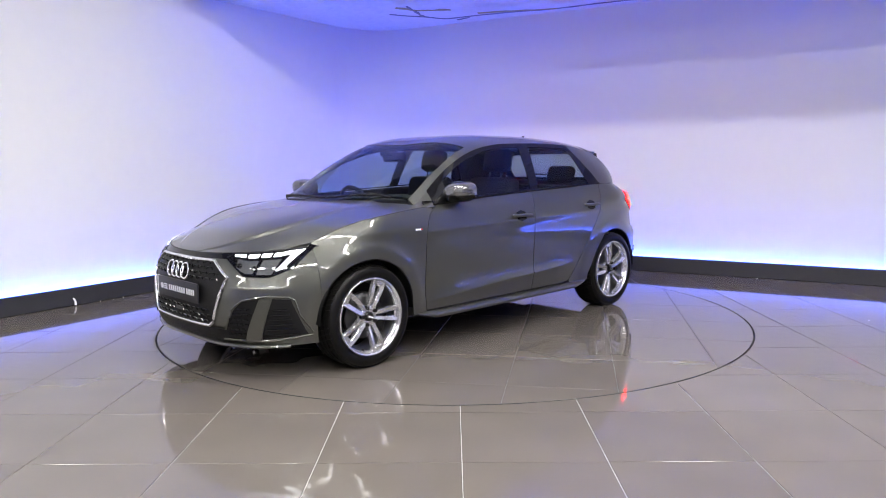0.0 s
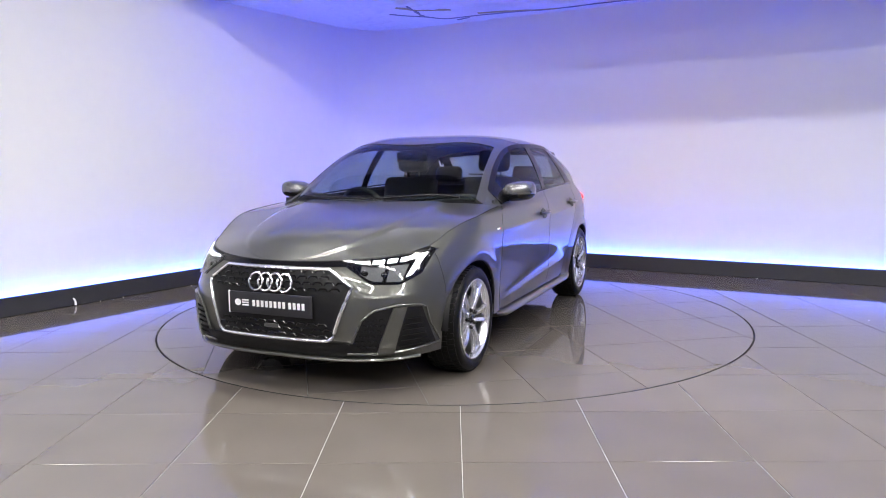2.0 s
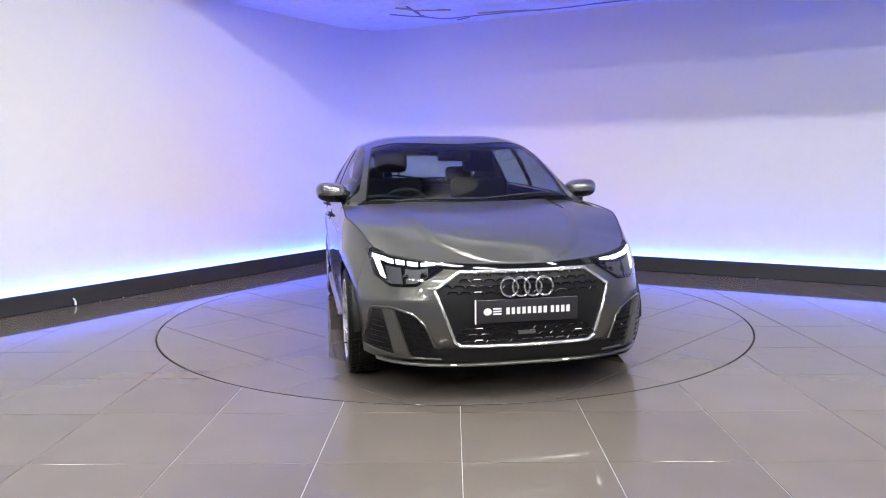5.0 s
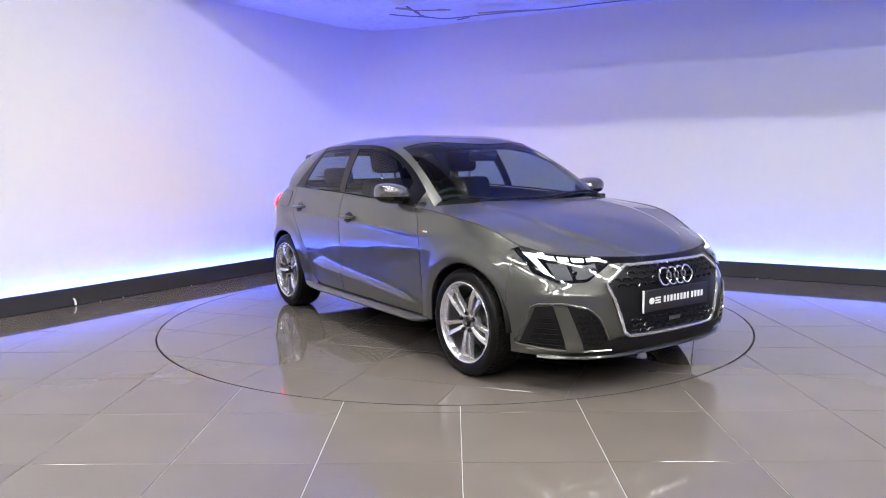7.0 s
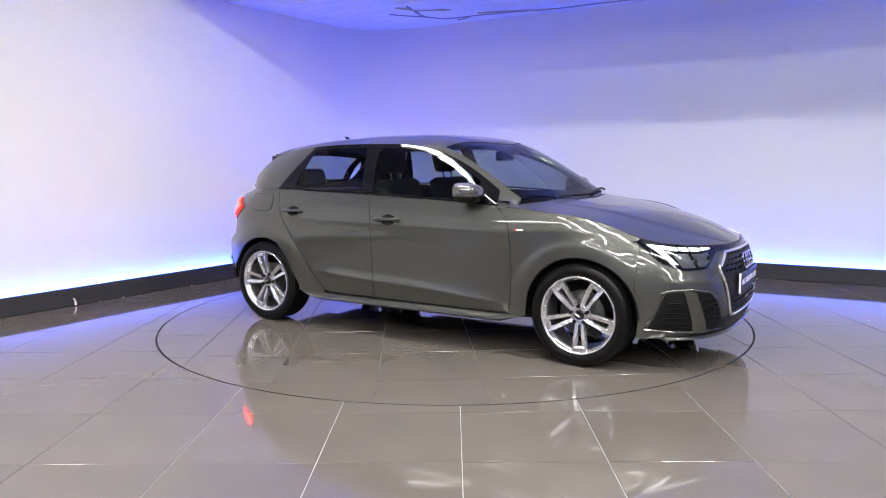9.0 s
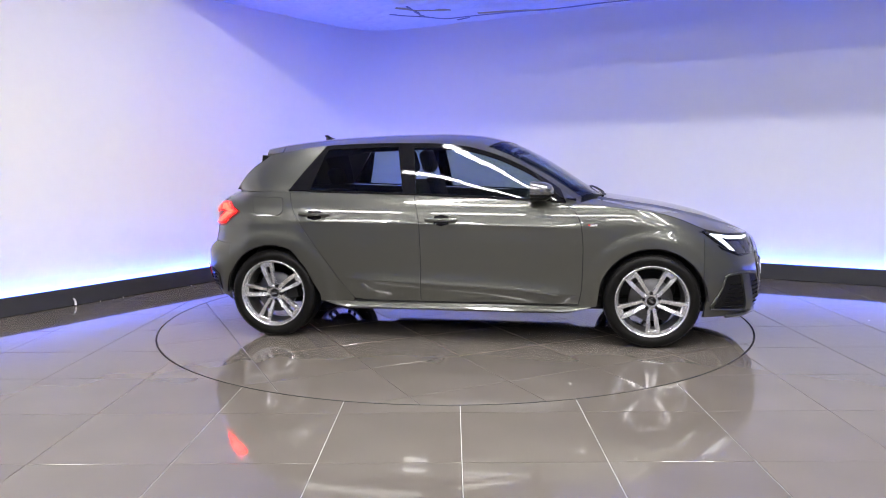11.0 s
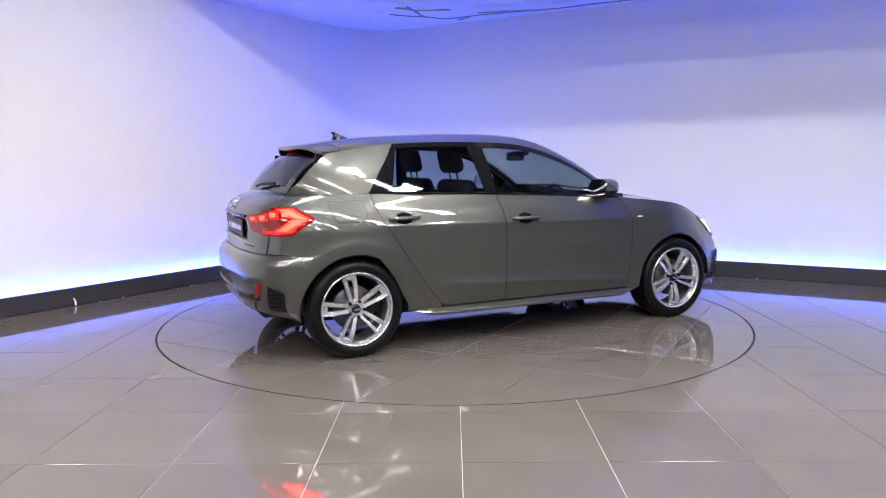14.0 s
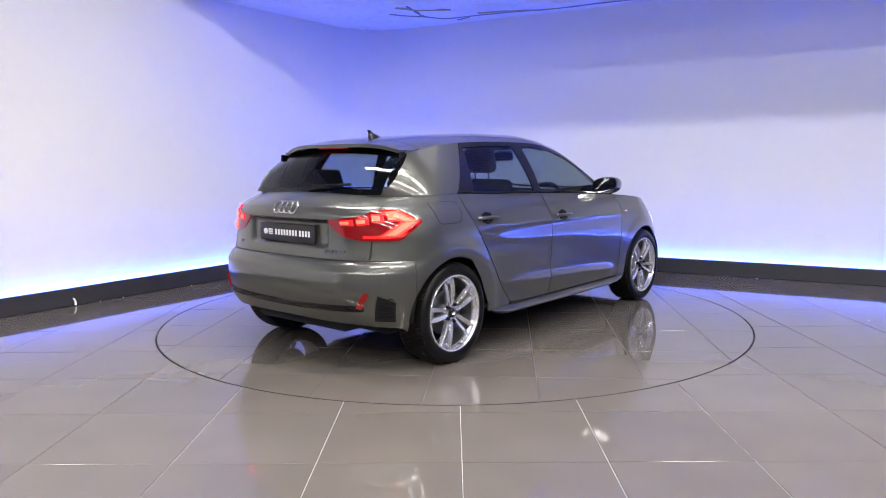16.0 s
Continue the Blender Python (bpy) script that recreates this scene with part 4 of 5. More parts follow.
            ring.append(on_nose((psi(y, z), z)) + Vector((0.022, 0, 0)))
        part("ring", tube_bm(ring, 0.0065, 8, True), CHROME, grille, "chrome ring", True)
    # show plate
    plate = part("show_plate", soft_box((0, -0.262, 0.418), (0.010, 0.262, 0.533), 0.003), PLATE, car, "dark plate with white print", True)
    plate.location = (nose_x(0.5) + 0.012, 0, 0)
    print_bars(plate, 0.0105, 0.4755, 1)
    part("plate_edge", box_bm((0.0, -0.268, 0.416), (0.011, -0.2625, 0.535)), WHITEPRINT, plate, "white end strip")
    part("radar_bar", box_bm((0, -0.045, 0.352), (0.006, 0.045, 0.372), 0.002), SATIN, grille).location = (nose_x(0.36) + 0.008, 0, 0)
    # lower black intake under the grille
    z0, z1 = 0.214, 0.290
    lo = [(psi((-0.50 + i * 0.1) * 1.12, z0), z0) for i in range(11)]
    up = [(psi((-0.50 + i * 0.1) * 0.86, z1), z1) for i in range(11)]
    part("lower_intake", shell(mapped(on_nose, coons(lo, [lo[-1], up[-1]], up, [lo[0], up[0]], 40, 6)), 0.004, 0.003), PLASTIC, car, "black lower intake", True)
    # splitter blade
    sl = []
    for i in range(41):
        s = -57 + 114 * i / 40
        p = on_nose((s, 0.205))
        sl.append(p + Vector((0.010, 0, -0.008)))
    part("splitter", tube_bm(sl, 0.013, 8, flat=0.8), PAINT, car, "grey front splitter", True)
    # corner intakes
    V = lambda y, z: (psi(y, z), z)
    outer = [[V(0.770, 0.262), V(0.622, 0.242)], [V(0.622, 0.242), V(0.684, 0.472)], [V(0.742, 0.462), V(0.684, 0.472)], [V(0.770, 0.262), V(0.742, 0.462)]]
    inner = [[V(0.590, 0.240), V(0.415, 0.240)], [V(0.415, 0.240), V(0.462, 0.300), V(0.515, 0.405)], [V(0.650, 0.474), V(0.560, 0.452), V(0.515, 0.405)], [V(0.590, 0.240), V(0.650, 0.474)]]
    for quad in (outer, inner):
        both("corner_intake", shell(mapped(on_nose, coons(*quad, 16, 12)), 0.006, 0.003), PLASTIC, car, "black honeycomb corner intake")
    both("intake_blade", shell(mapped(on_nose, coons([V(0.640, 0.236), V(0.570, 0.236)], [V(0.570, 0.236), V(0.642, 0.470)], [V(0.690, 0.474), V(0.642, 0.470)], [V(0.640, 0.236), V(0.690, 0.474)], 8, 14)), 0.020, 0.018), PAINT, car, "grey upright blade in the intake")
    for r in range(6):
        z = 0.268 + 0.028 * r
        ya, yb = 0.762 - 0.026 * (z - 0.235) / 0.2, 0.658 + 0.040 * (z - 0.235) / 0.2
        both("intake_slat", tube_bm([on_nose(V(ya + (yb - ya) * t / 4, z)) + Vector((0.010, 0.007, 0)) for t in range(5)], 0.0035, 5), GLOSSBLACK, car)
        for c in range(5):
            y = 0.570 + 0.25 * (z - 0.235) - 0.028 * c - 0.012 * (r % 2)
            if y < 0.47 + max(0, (z - 0.30)) * 0.5:
                continue
            both("intake_cell", tube_bm([on_nose(V(y + d, z + e)) + Vector((0.012, 0.003, 0)) for d, e in ((0.010, -0.003), (0.006, 0.007), (-0.006, 0.007), (-0.010, -0.003))], 0.0025, 5), GLOSSBLACK, car)
    for s in (1, -1):
        rim = [on_nose((s * psi(y, z), z)) + Vector((0.010, s * 0.004, 0)) for y, z in ((0.462, 0.292), (0.508, 0.405), (0.556, 0.458), (0.655, 0.484), (0.752, 0.472), (0.766, 0.37), (0.782, 0.254), (0.70, 0.238), (0.60, 0.230), (0.43, 0.232))]
        part("intake_edge", tube_bm([p for p in resample(rim, 30)], 0.006, 6), PAINT, car, "", True)
    # head lamps
    for s in (1, -1):
        lamp = new("headlight")
        lamp.parent = car
        P = lambda y, z: (s * psi(y, z), z)
        tip = (s * psi_x(1.615, 0.752), 0.752)
        lo = [P(0.405, 0.672), P(0.540, 0.588), P(0.655, 0.582), P(0.735, 0.640), tip]
        up = [P(0.400, 0.698), P(0.55, hood_front(abs(psi(0.55, 0.71))) - 0.010), P(0.66, hood_front(abs(psi(0.66, 0.73))) - 0.010), P(0.745, hood_front(abs(psi(0.745, 0.74))) - 0.008), (tip[0] * 1.004, tip[1] + 0.006)]
        def strip(l2, u2, off, m, nm, label="", th=0.004, n=26):
            return part(nm, shell(mapped(on_nose, coons(l2, [l2[-1], u2[-1]], u2, [l2[0], u2[0]], n, 8)), th, off), m, lamp, label, True)
        strip(lo, up, 0.005, GLOSSBLACK, "housing", "black lamp housing")
        mixl = lambda a, b, t: [tuple(Vector(p).lerp(Vector(q), t)) for p, q in zip(a, b)]
        rl, ru = resample(lo, 20), resample(up, 20)
        rl, ru = [tuple(v) for v in rl], [tuple(v) for v in ru]
        fl, fu = [tuple(v) for v in resample(lo, 60)], [tuple(v) for v in resample(up, 60)]
        for i0, i1 in ((5, 14), (15, 23), (24, 31), (32, 38)):
            strip(mixl(fl, fu, 0.77)[i0:i1], mixl(fl, fu, 0.91)[i0:i1], 0.009, DRL, "running_light", "glowing white light segment", n=8)
        strip(mixl(fl, fu, 0.80)[37:50], mixl(fl, fu, 0.94)[37:50], 0.009, DRL, "running_light", "glowing white light bar", n=10)
        strip(mixl(fl, fu, 0.20)[41:47], mixl(fl, fu, 0.94)[44:50], 0.0095, DRL, "running_light", "glowing white light hook", n=6)
        strip(mixl(rl, ru, 0.12)[3:9], mixl(rl, ru, 0.64)[3:9], 0.0075, LAMPIN, "reflector", "grey reflector bowl")
        strip(mixl(rl, ru, 0.10)[9:14], mixl(rl, ru, 0.66)[9:14], 0.0075, LAMPIN, "reflector", "grey reflector bowl")
        for y, z in ((0.50, 0.640), (0.585, 0.628)):
            c3 = on_nose((s * psi(y, z), z)) + Vector((0.006, 0, 0))
            bm = lathe_bm([(0.0, -0.008), (0.012, -0.007), (0.019, -0.002), (0.021, 0.004)], 20)
            bmesh.ops.transform(bm, matrix=Matrix.Translation(c3) @ pose(0, 0, 0, 0, 0, 90 + s * 22), verts=bm.verts[:])
            part("projector", bm, GLOSSBLACK, lamp, "dark projector lens", True)
        strip(lo, up, 0.014, LENS, "lens", "clear lens", 0.003)


hood_front = lambda s: 0.700 + 0.070 * (abs(s) / 72) ** 1.7


def hood(car):
    rows = []
    n = 44
    for i in range(n + 1):
        t = i / n
        if t < 0.6:
            x = 0.80 + (1.604 - 0.80) * t / 0.6
            ze = hood_side(x)
            yh = side_y(x, ze)
        else:
            s0 = psi_x(1.604, hood_side(1.604))
            s = s0 * (1 - ((t - 0.6) / 0.4)) 
            zs = hood_front(s)
            w = min(1, (t - 0.6) / 0.06)
            ze = hood_side(1.604) * (1 - w) + zs * w
            p = on_nose((max(s, 1.2), ze))
            x, yh = p.x - 0.002, p.y
        rows.append((x, yh, ze))
    out = []
    for i, (x, yh, ze) in enumerate(rows):
        r = i / n
        row = []
        m = 84
        for j in range(m + 1):
            u = -1 + 2 * j / m
            u = math.copysign(abs(u) ** 0.85, u)
            xx = x + 0.225 * max(0, 1 - r / 0.45) ** 2 * (1 - u * u)
            zc = max(hood_mid(xx), ze + 0.0005)
            z = ze + (zc - ze) * (1 - abs(u) ** 2.3)
            rise = max(0.0, min(1.0, (0.64 - abs(u)) / 0.07))
            z += 0.010 * rise * rise * (3 - 2 * rise) * min(1, (n - i) / 14)
            row.append(Vector((xx, u * yh, z)))
        out.append(row)
    part("bonnet", shell(out, 0.016), PAINT, car, "", True, 40)
    # gap beside the wings, its shade drawn by a dark tube
    both("bonnet_seam", tube_bm([on_side((0.80 + 0.80 * i / 24, hood_side(0.80 + 0.80 * i / 24))) - Vector((0, 0.004, 0.0005)) for i in range(25)], 0.0045, 6), GAPDARK, car)
    # cowl in front of the windscreen
    cowl = []
    for j in range(25):
        u = -1 + 2 * j / 24
        y = u * 0.72
        xb = 1.045 - 0.215 * (abs(u)) ** 2
        cowl.append((Vector((xb + 0.005, y, hood_mid(xb) - 0.030 - 0.03 * u * u)), Vector((xb - 0.09, y * 0.98, on_roof((xb - 0.06, y * 0.96)).z - 0.012))))
    part("cowl", shell([[a for a, b in cowl], [b for a, b in cowl]], 0.01), PLASTIC, car, "black cowl panel")
    for y0, y1, x0, x1 in ((-0.50, 0.02, 1.010, 1.030), (0.05, 0.60, 1.030, 0.935)):
        pts = [(x0 + (x1 - x0) * t - 0.03, y0 + (y1 - y0) * t, on_roof((x0 + (x1 - x0) * t - 0.03, y0 + (y1 - y0) * t)).z + 0.014) for t in [i / 8 for i in range(9)]]
        part("wiper", tube_bm(pts, 0.008, 6), PLASTIC, car, "black wiper blade", True)


def glasshouse(car):
    head = lambda y: 0.362 - 0.165 * min(1, abs(y) / 0.56) ** 2.0
    base = lambda y: 1.025 - 0.215 * (abs(y) / 0.72) ** 2
    tail = lambda y: -1.335 + 0.05 * (abs(y) / 0.56) ** 2
    # roof with cant rails
    rows = []
    for i in range(41):
        t = i / 40
        row = []
        for j in range(37):
            u = -1 + 2 * j / 36
            u = math.copysign(abs(u) ** 0.8, u)
            y0 = u * 0.60
            xa, xb = head(y0), tail(y0)
            x = xa + (xb - xa) * t
            row.append(on_roof((x, u * rail_y(x))))
        rows.append(row)
    part("roof", shell(rows, 0.014), PAINT, car, "", True, 40)
    # windscreen and pillars
    def yin(x):
        return rail_y(x) - 0.050 - 0.018 * max(0, (x - 0.3))
    sc, pil = [], []
    for i in range(31):
        t = i / 30
        row = []
        for j in range(31):
            u = -1 + 2 * j / 30
            yb, yt = u * yin(0.82), u * yin(0.14)
            xb, xt = base(yb), head(yt)
            x = xb + (xt - xb) * t
            y = yb + (yt - yb) * t
            row.append(on_roof((x - 0.004, y)) - Vector((0, 0, 0.004)))
        sc.append(row)
        e = row[-1]
        x = e.x
        pr = []
        for k in range(6):
            w = k / 5
            y = e.y + 0.003 + (rail_y(x) - e.y - 0.003) * w
            pr.append(on_roof((x, y)))
        pil.append(pr)
    part("windscreen", shell(sc, 0.004), GLASS, car, "tinted windscreen", True)
    both("front_pillar", shell(pil, 0.02), PAINT, car)
    foot = []
    for i in range(9):
        x = 0.690 + 0.170 * i / 8
        low_p = on_side((x, min(belt_z(x), hood_side(max(x, 0.80))) - 0.002))
        top_p = Vector((x, rail_y(x) - 0.002, max(rail_z(x), low_p.z) + 0.001))
        foot.append([low_p.lerp(top_p, k / 4) + Vector((0, 0, 0.006 * math.sin(math.pi * k / 4))) for k in range(5)])
    both("pillar_foot", shell(foot, 0.012), PAINT, car)
    # black band round the screen
    band = [[sc[i][j] + Vector((0, 0, 0.001)) - Vector((0.0, 0, 0.003)) for j in range(31)] for i in (27, 28, 29, 30)]
    part("screen_band", shell([[p - Vector((0, 0, 0.003)) for p in r] for r in band], 0.001), GLOSSBLACK, car, "", True)
    part("screen_band", shell([[sc[i][j] - Vector((0, 0, 0.006)) for j in range(31)] for i in (0, 1)], 0.001), GLOSSBLACK, car, "", True)
    # side glass, in the plane of the glasshouse
    rz = lambda x, d: rail_z(x) - d
    def rng(a, b, n=18):
        return [a + (b - a) * i / n for i in range(n + 1)]
    fb = [(x, belt_z(x) + 0.012) for x in rng(-0.262, 0.585)]
    ft = [(x, rz(x, 0.030)) for x in rng(-0.300, 0.560)]
    f_r = [fb[-1], ft[-1]]
    f_l = [fb[0], ft[0]]
    both("front_window", shell(mapped(on_house, coons(fb, f_r, ft, f_l, 30, 14)), 0.004, -0.002), GLASS, car, "tinted side glass")
    rb = [(x, belt_z(x) + 0.012) for x in rng(-1.012, -0.350)]
    rt = [(x, rz(x, 0.030)) for x in rng(-0.925, -0.412)]
    both("rear_window", shell(mapped(on_house, coons(rb, [rb[-1], rt[-1]], rt, [rb[0], rt[0]], 24, 14)), 0.004, -0.002), GLASS, car, "tinted side glass")
    # gloss black pillar, corner pieces and frame
    both("centre_pillar", shell(mapped(on_house, coons([rb[-1], fb[0]], [fb[0], ft[0]], [rt[-1], ft[0]], [rb[-1], rt[-1]], 6, 14)), 0.006, 0.001), GLOSSBLACK, car, "gloss black centre pillar")
    q = [(-1.172, belt_z(-1.17) + 0.004), (-0.935, rz(-0.935, 0.002))]
    both("quarter_trim", shell(mapped(on_house, coons([q[0], rb[0]], [rb[0], rt[0]], [q[1], rt[0]], [q[0], q[1]], 8, 14)), 0.006, 0.0), GLOSSBLACK, car, "gloss black quarter piece")
    top = [(x, rz(x, 0.001)) for x in rng(-0.935, 0.70, 40)]
    low = [(x, rz(x, 0.031)) for x in rng(-0.925, 0.640, 40)]
    both("window_frame", shell(mapped(on_house, coons(low, [low[-1], top[-1]], top, [low[0], top[0]], 60, 3)), 0.006, 0.0005), GLOSSBLACK, car, "gloss black window frame")
    both("mirror_sail", shell(mapped(on_house, coons([fb[-1], (0.735, belt_z(0.735) + 0.003)], [(0.735, belt_z(0.735) + 0.003), (0.70, rz(0.70, 0.003))], [ft[-1], (0.70, rz(0.70, 0.003))], f_r, 8, 6)), 0.006, 0.0), GLOSSBLACK, car, "black mirror triangle")
    belt = [on_house((x, belt_z(x) + 0.006)) + Vector((0, 0.003, 0)) for x in rng(-1.165, 0.735, 40)]
    both("belt_strip", tube_bm(belt, 0.007, 6), GLOSSBLACK, car, "black belt moulding")
    # rear pillar
    bot = [(x, belt_z(x) + 0.0) for x in rng(-1.655, -1.168)]
    rgt = [(-1.168, belt_z(-1.168)), (-0.942, rz(-0.942, 0.0))]
    tp = [(x, rz(x, 0.0)) for x in rng(-1.372, -0.942)]
    lft = [(-1.655, belt_z(-1.655)), (-1.60, 1.06), (-1.50, 1.165), tp[0]]
    both("rear_pillar", shell(mapped(on_house, coons(bot, rgt, tp, lft, 30, 24)), 0.014), PAINT, car)
    # rear screen
    def rl(t, u):
        e = abs(u)
        a = Vector((-1.690 + 0.055 * e * e, u * 0.590, 1.022 + 0.004 * e))
        b = Vector((-1.405 + 0.055 * e * e, u * 0.560, 1.320 - 0.045 * e ** 2.2))
        p = a.lerp(b, t)
        return p + Vector((-0.030, 0, 0.018)) * math.sin(math.pi * t)
    part("rear_screen", shell([[rl(i / 16, -1 + 2 * j / 24) for j in range(25)] for i in range(17)], 0.004), GLASS, car, "tinted rear screen", True)
    for a, b in ((0.0, 0.10), (0.80, 1.0)):
        part("screen_band", shell([[rl(a + (b - a) * i / 3, -1 + 2 * j / 24) + Vector((0.004, 0, -0.003)) for j in range(25)] for i in range(4)], 0.001), GLOSSBLACK, car, "", True)
    for s in (1, -1):
        part("screen_band", shell([[rl(i / 12, s * (0.86 + 0.14 * k / 2)) + Vector((0.004, 0, -0.003)) for k in range(3)] for i in range(13)], 0.001), GLOSSBLACK, car, "", True)
    # spoiler: painted blade with black sides
    sp = []
    for i in range(9):
        t = i / 8
        row = []
        for j in range(29):
            u = -1 + 2 * j / 28
            x0 = tail(u * 0.56) - 0.003
            x = x0 - (0.155 - 0.045 * abs(u) ** 3) * t
            w = rail_y(max(x, -1.33)) + 0.008 * t
            z = on_roof((max(x, -1.6), u * w * 0.985)).z + 0.004 * t
            row.append(Vector((x, u * w, max(z, 1.270 + 0.012 * t))))
        sp.append(row)
    part("roof_spoiler", shell(sp, 0.022), PAINT, car, "grey roof spoiler", True, 40)
    for s in (1, -1):
        fin = coons([(-1.455, s * 0.568, 1.170), (-1.440, s * 0.570, 1.176)], [(-1.440, s * 0.570, 1.176), (-1.355, s * 0.566, 1.266)],
                    [(-1.440, s * 0.566, 1.268), (-1.355, s * 0.566, 1.266)], [(-1.455, s * 0.568, 1.170), (-1.440, s * 0.566, 1.268)], 6, 8)
        part("spoiler_fin", shell(fin, 0.012, 0.004), GLOSSBLACK, car, "gloss black spoiler side", True)
    part("brake_light", soft_box((-1.478, -0.13, 1.296), (-1.455, 0.13, 1.304), 0.002), REDLENS, car, "high-level brake light")
    # rear wiper
    part("rear_wiper", tube_bm([rl(0.06, 0.02) + Vector((-0.02, 0, 0.012)), rl(0.10, -0.2) + Vector((-0.025, 0, 0.015)), rl(0.14, -0.62) + Vector((-0.012, 0, 0.010))], 0.009, 6), PLASTIC, car, "black rear wiper", True)
    # aerial fin
    x0, z0 = -1.10, roof_c(-1.10)
    fin = bmesh.new()
    rows = []
    for t, xf_, xb_, w in ((0, 0.085, -0.060, 0.026), (0.3, 0.05, -0.052, 0.018), (0.65, -0.005, -0.052, 0.012), (1, -0.035, -0.066, 0.006)):
        rows.append([Vector((x0 + xf_, 0, z0 - 0.004 + 0.052 * t)), Vector((x0 + (xf_ + xb_) / 2, w, z0 - 0.004 + 0.052 * t)), Vector((x0 + xb_, 0, z0 - 0.004 + 0.052 * t)), Vector((x0 + (xf_ + xb_) / 2, -w, z0 - 0.004 + 0.052 * t))])
    fin = grid_bm(rows, fin, True)
    part("aerial", fin, GLOSSBLACK, car, "black shark-fin aerial", True)


def mirrors(car):
    for s in (1, -1):
        mir = new("wing_mirror")
        mir.parent = car
        def ring(x, kx, up):
            out = []
            for k in range(20):
                a = 2 * math.pi * k / 20
                c, sn = math.cos(a), math.sin(a)
                yy = 0.876 + 0.108 * math.copysign(abs(c) ** 0.72, c) * kx
                zz = 1.014 + (0.064 * abs(sn) ** 0.8 if sn > 0 else -0.068 * abs(sn) ** 0.7) * kx + 0.010 * (yy - 0.876) / 0.1
                out.append(Vector((x, s * yy, zz)))
            return out
        rows = [ring(0.508, 0.96, 0), ring(0.524, 1.0, 0), ring(0.572, 0.98, 0), ring(0.612, 0.88, 0), ring(0.642, 0.66, 0), ring(0.656, 0.28, 0)]
        bm = grid_bm(rows, closed=True)
        bm.verts.ensure_lookup_table()
        bm.faces.new(bm.verts[-20:])
        bmesh.ops.recalc_face_normals(bm, faces=bm.faces[:])
        up = bm.copy()
        bmesh.ops.bisect_plane(up, geom=up.verts[:] + up.edges[:] + up.faces[:], plane_co=(0, 0, 0.996), plane_no=(0, 0, 1), clear_inner=True)
        bmesh.ops.bisect_plane(bm, geom=bm.verts[:] + bm.edges[:] + bm.faces[:], plane_co=(0, 0, 0.994), plane_no=(0, 0, 1), clear_outer=True)
        part("cap", up, MIRRORCAP, mir, "silver-grey mirror cap", True)
        part("housing", bm, GLOSSBLACK, mir, "black mirror housing", True)
        gl = bmesh.new()
        r = [Vector((0.514, p.y, p.z)) for p in ring(0.514, 0.90, 0)]
        gl.faces.new([gl.verts.new(p) for p in r])
        part("mirror_glass", gl, CHROME, mir, "mirror glass")
        part("foot", tube_bm([(0.60, s * 0.760, 0.962), (0.595, s * 0.815, 0.966), (0.580, s * 0.855, 0.985)], 0.022, 8, flat=0.6), GLOSSBLACK, mir, "black mirror foot", True)


MIRRORCAP = mat("silver_grey_mirror_cap", (0.15, 0.15, 0.15), 0.25, metal=0.7, coat=0.8)


def print_bars(plate, x, z, face):
    """The plate's print as plain white bars: a round mark and two words."""
    def bar(y0, y1, za, zb):
        part("print_bar", box_bm((x - 0.0005, min(y0, y1), za), (x + 0.0008, max(y0, y1), zb)) if face > 0 else box_bm((-x - 0.0008, min(y0, y1), za), (-x + 0.0005, max(y0, y1), zb)), WHITEPRINT, plate)
    f = face
    bm = bmesh.new()
    ring = [(0.021 * math.cos(2 * math.pi * k / 20), 0.018 * math.sin(2 * math.pi * k / 20)) for k in range(20)]
    bm.faces.new([bm.verts.new((f * (x + 0.0008), f * (-0.205 + a), z + b)) for a, b in ring])
    part("print_mark", bm, WHITEPRINT, plate)
    for d in (-0.013, 0.0, 0.013):
        bar(f * -0.178, f * -0.135, z + d - 0.004, z + d + 0.004)
    for start, count in ((-0.110, 8), (0.120, 4)):
        for k in range(count):
            y = start + k * 0.0275
            bar(f * y, f * (y + 0.0170), z - 0.017, z + 0.017)


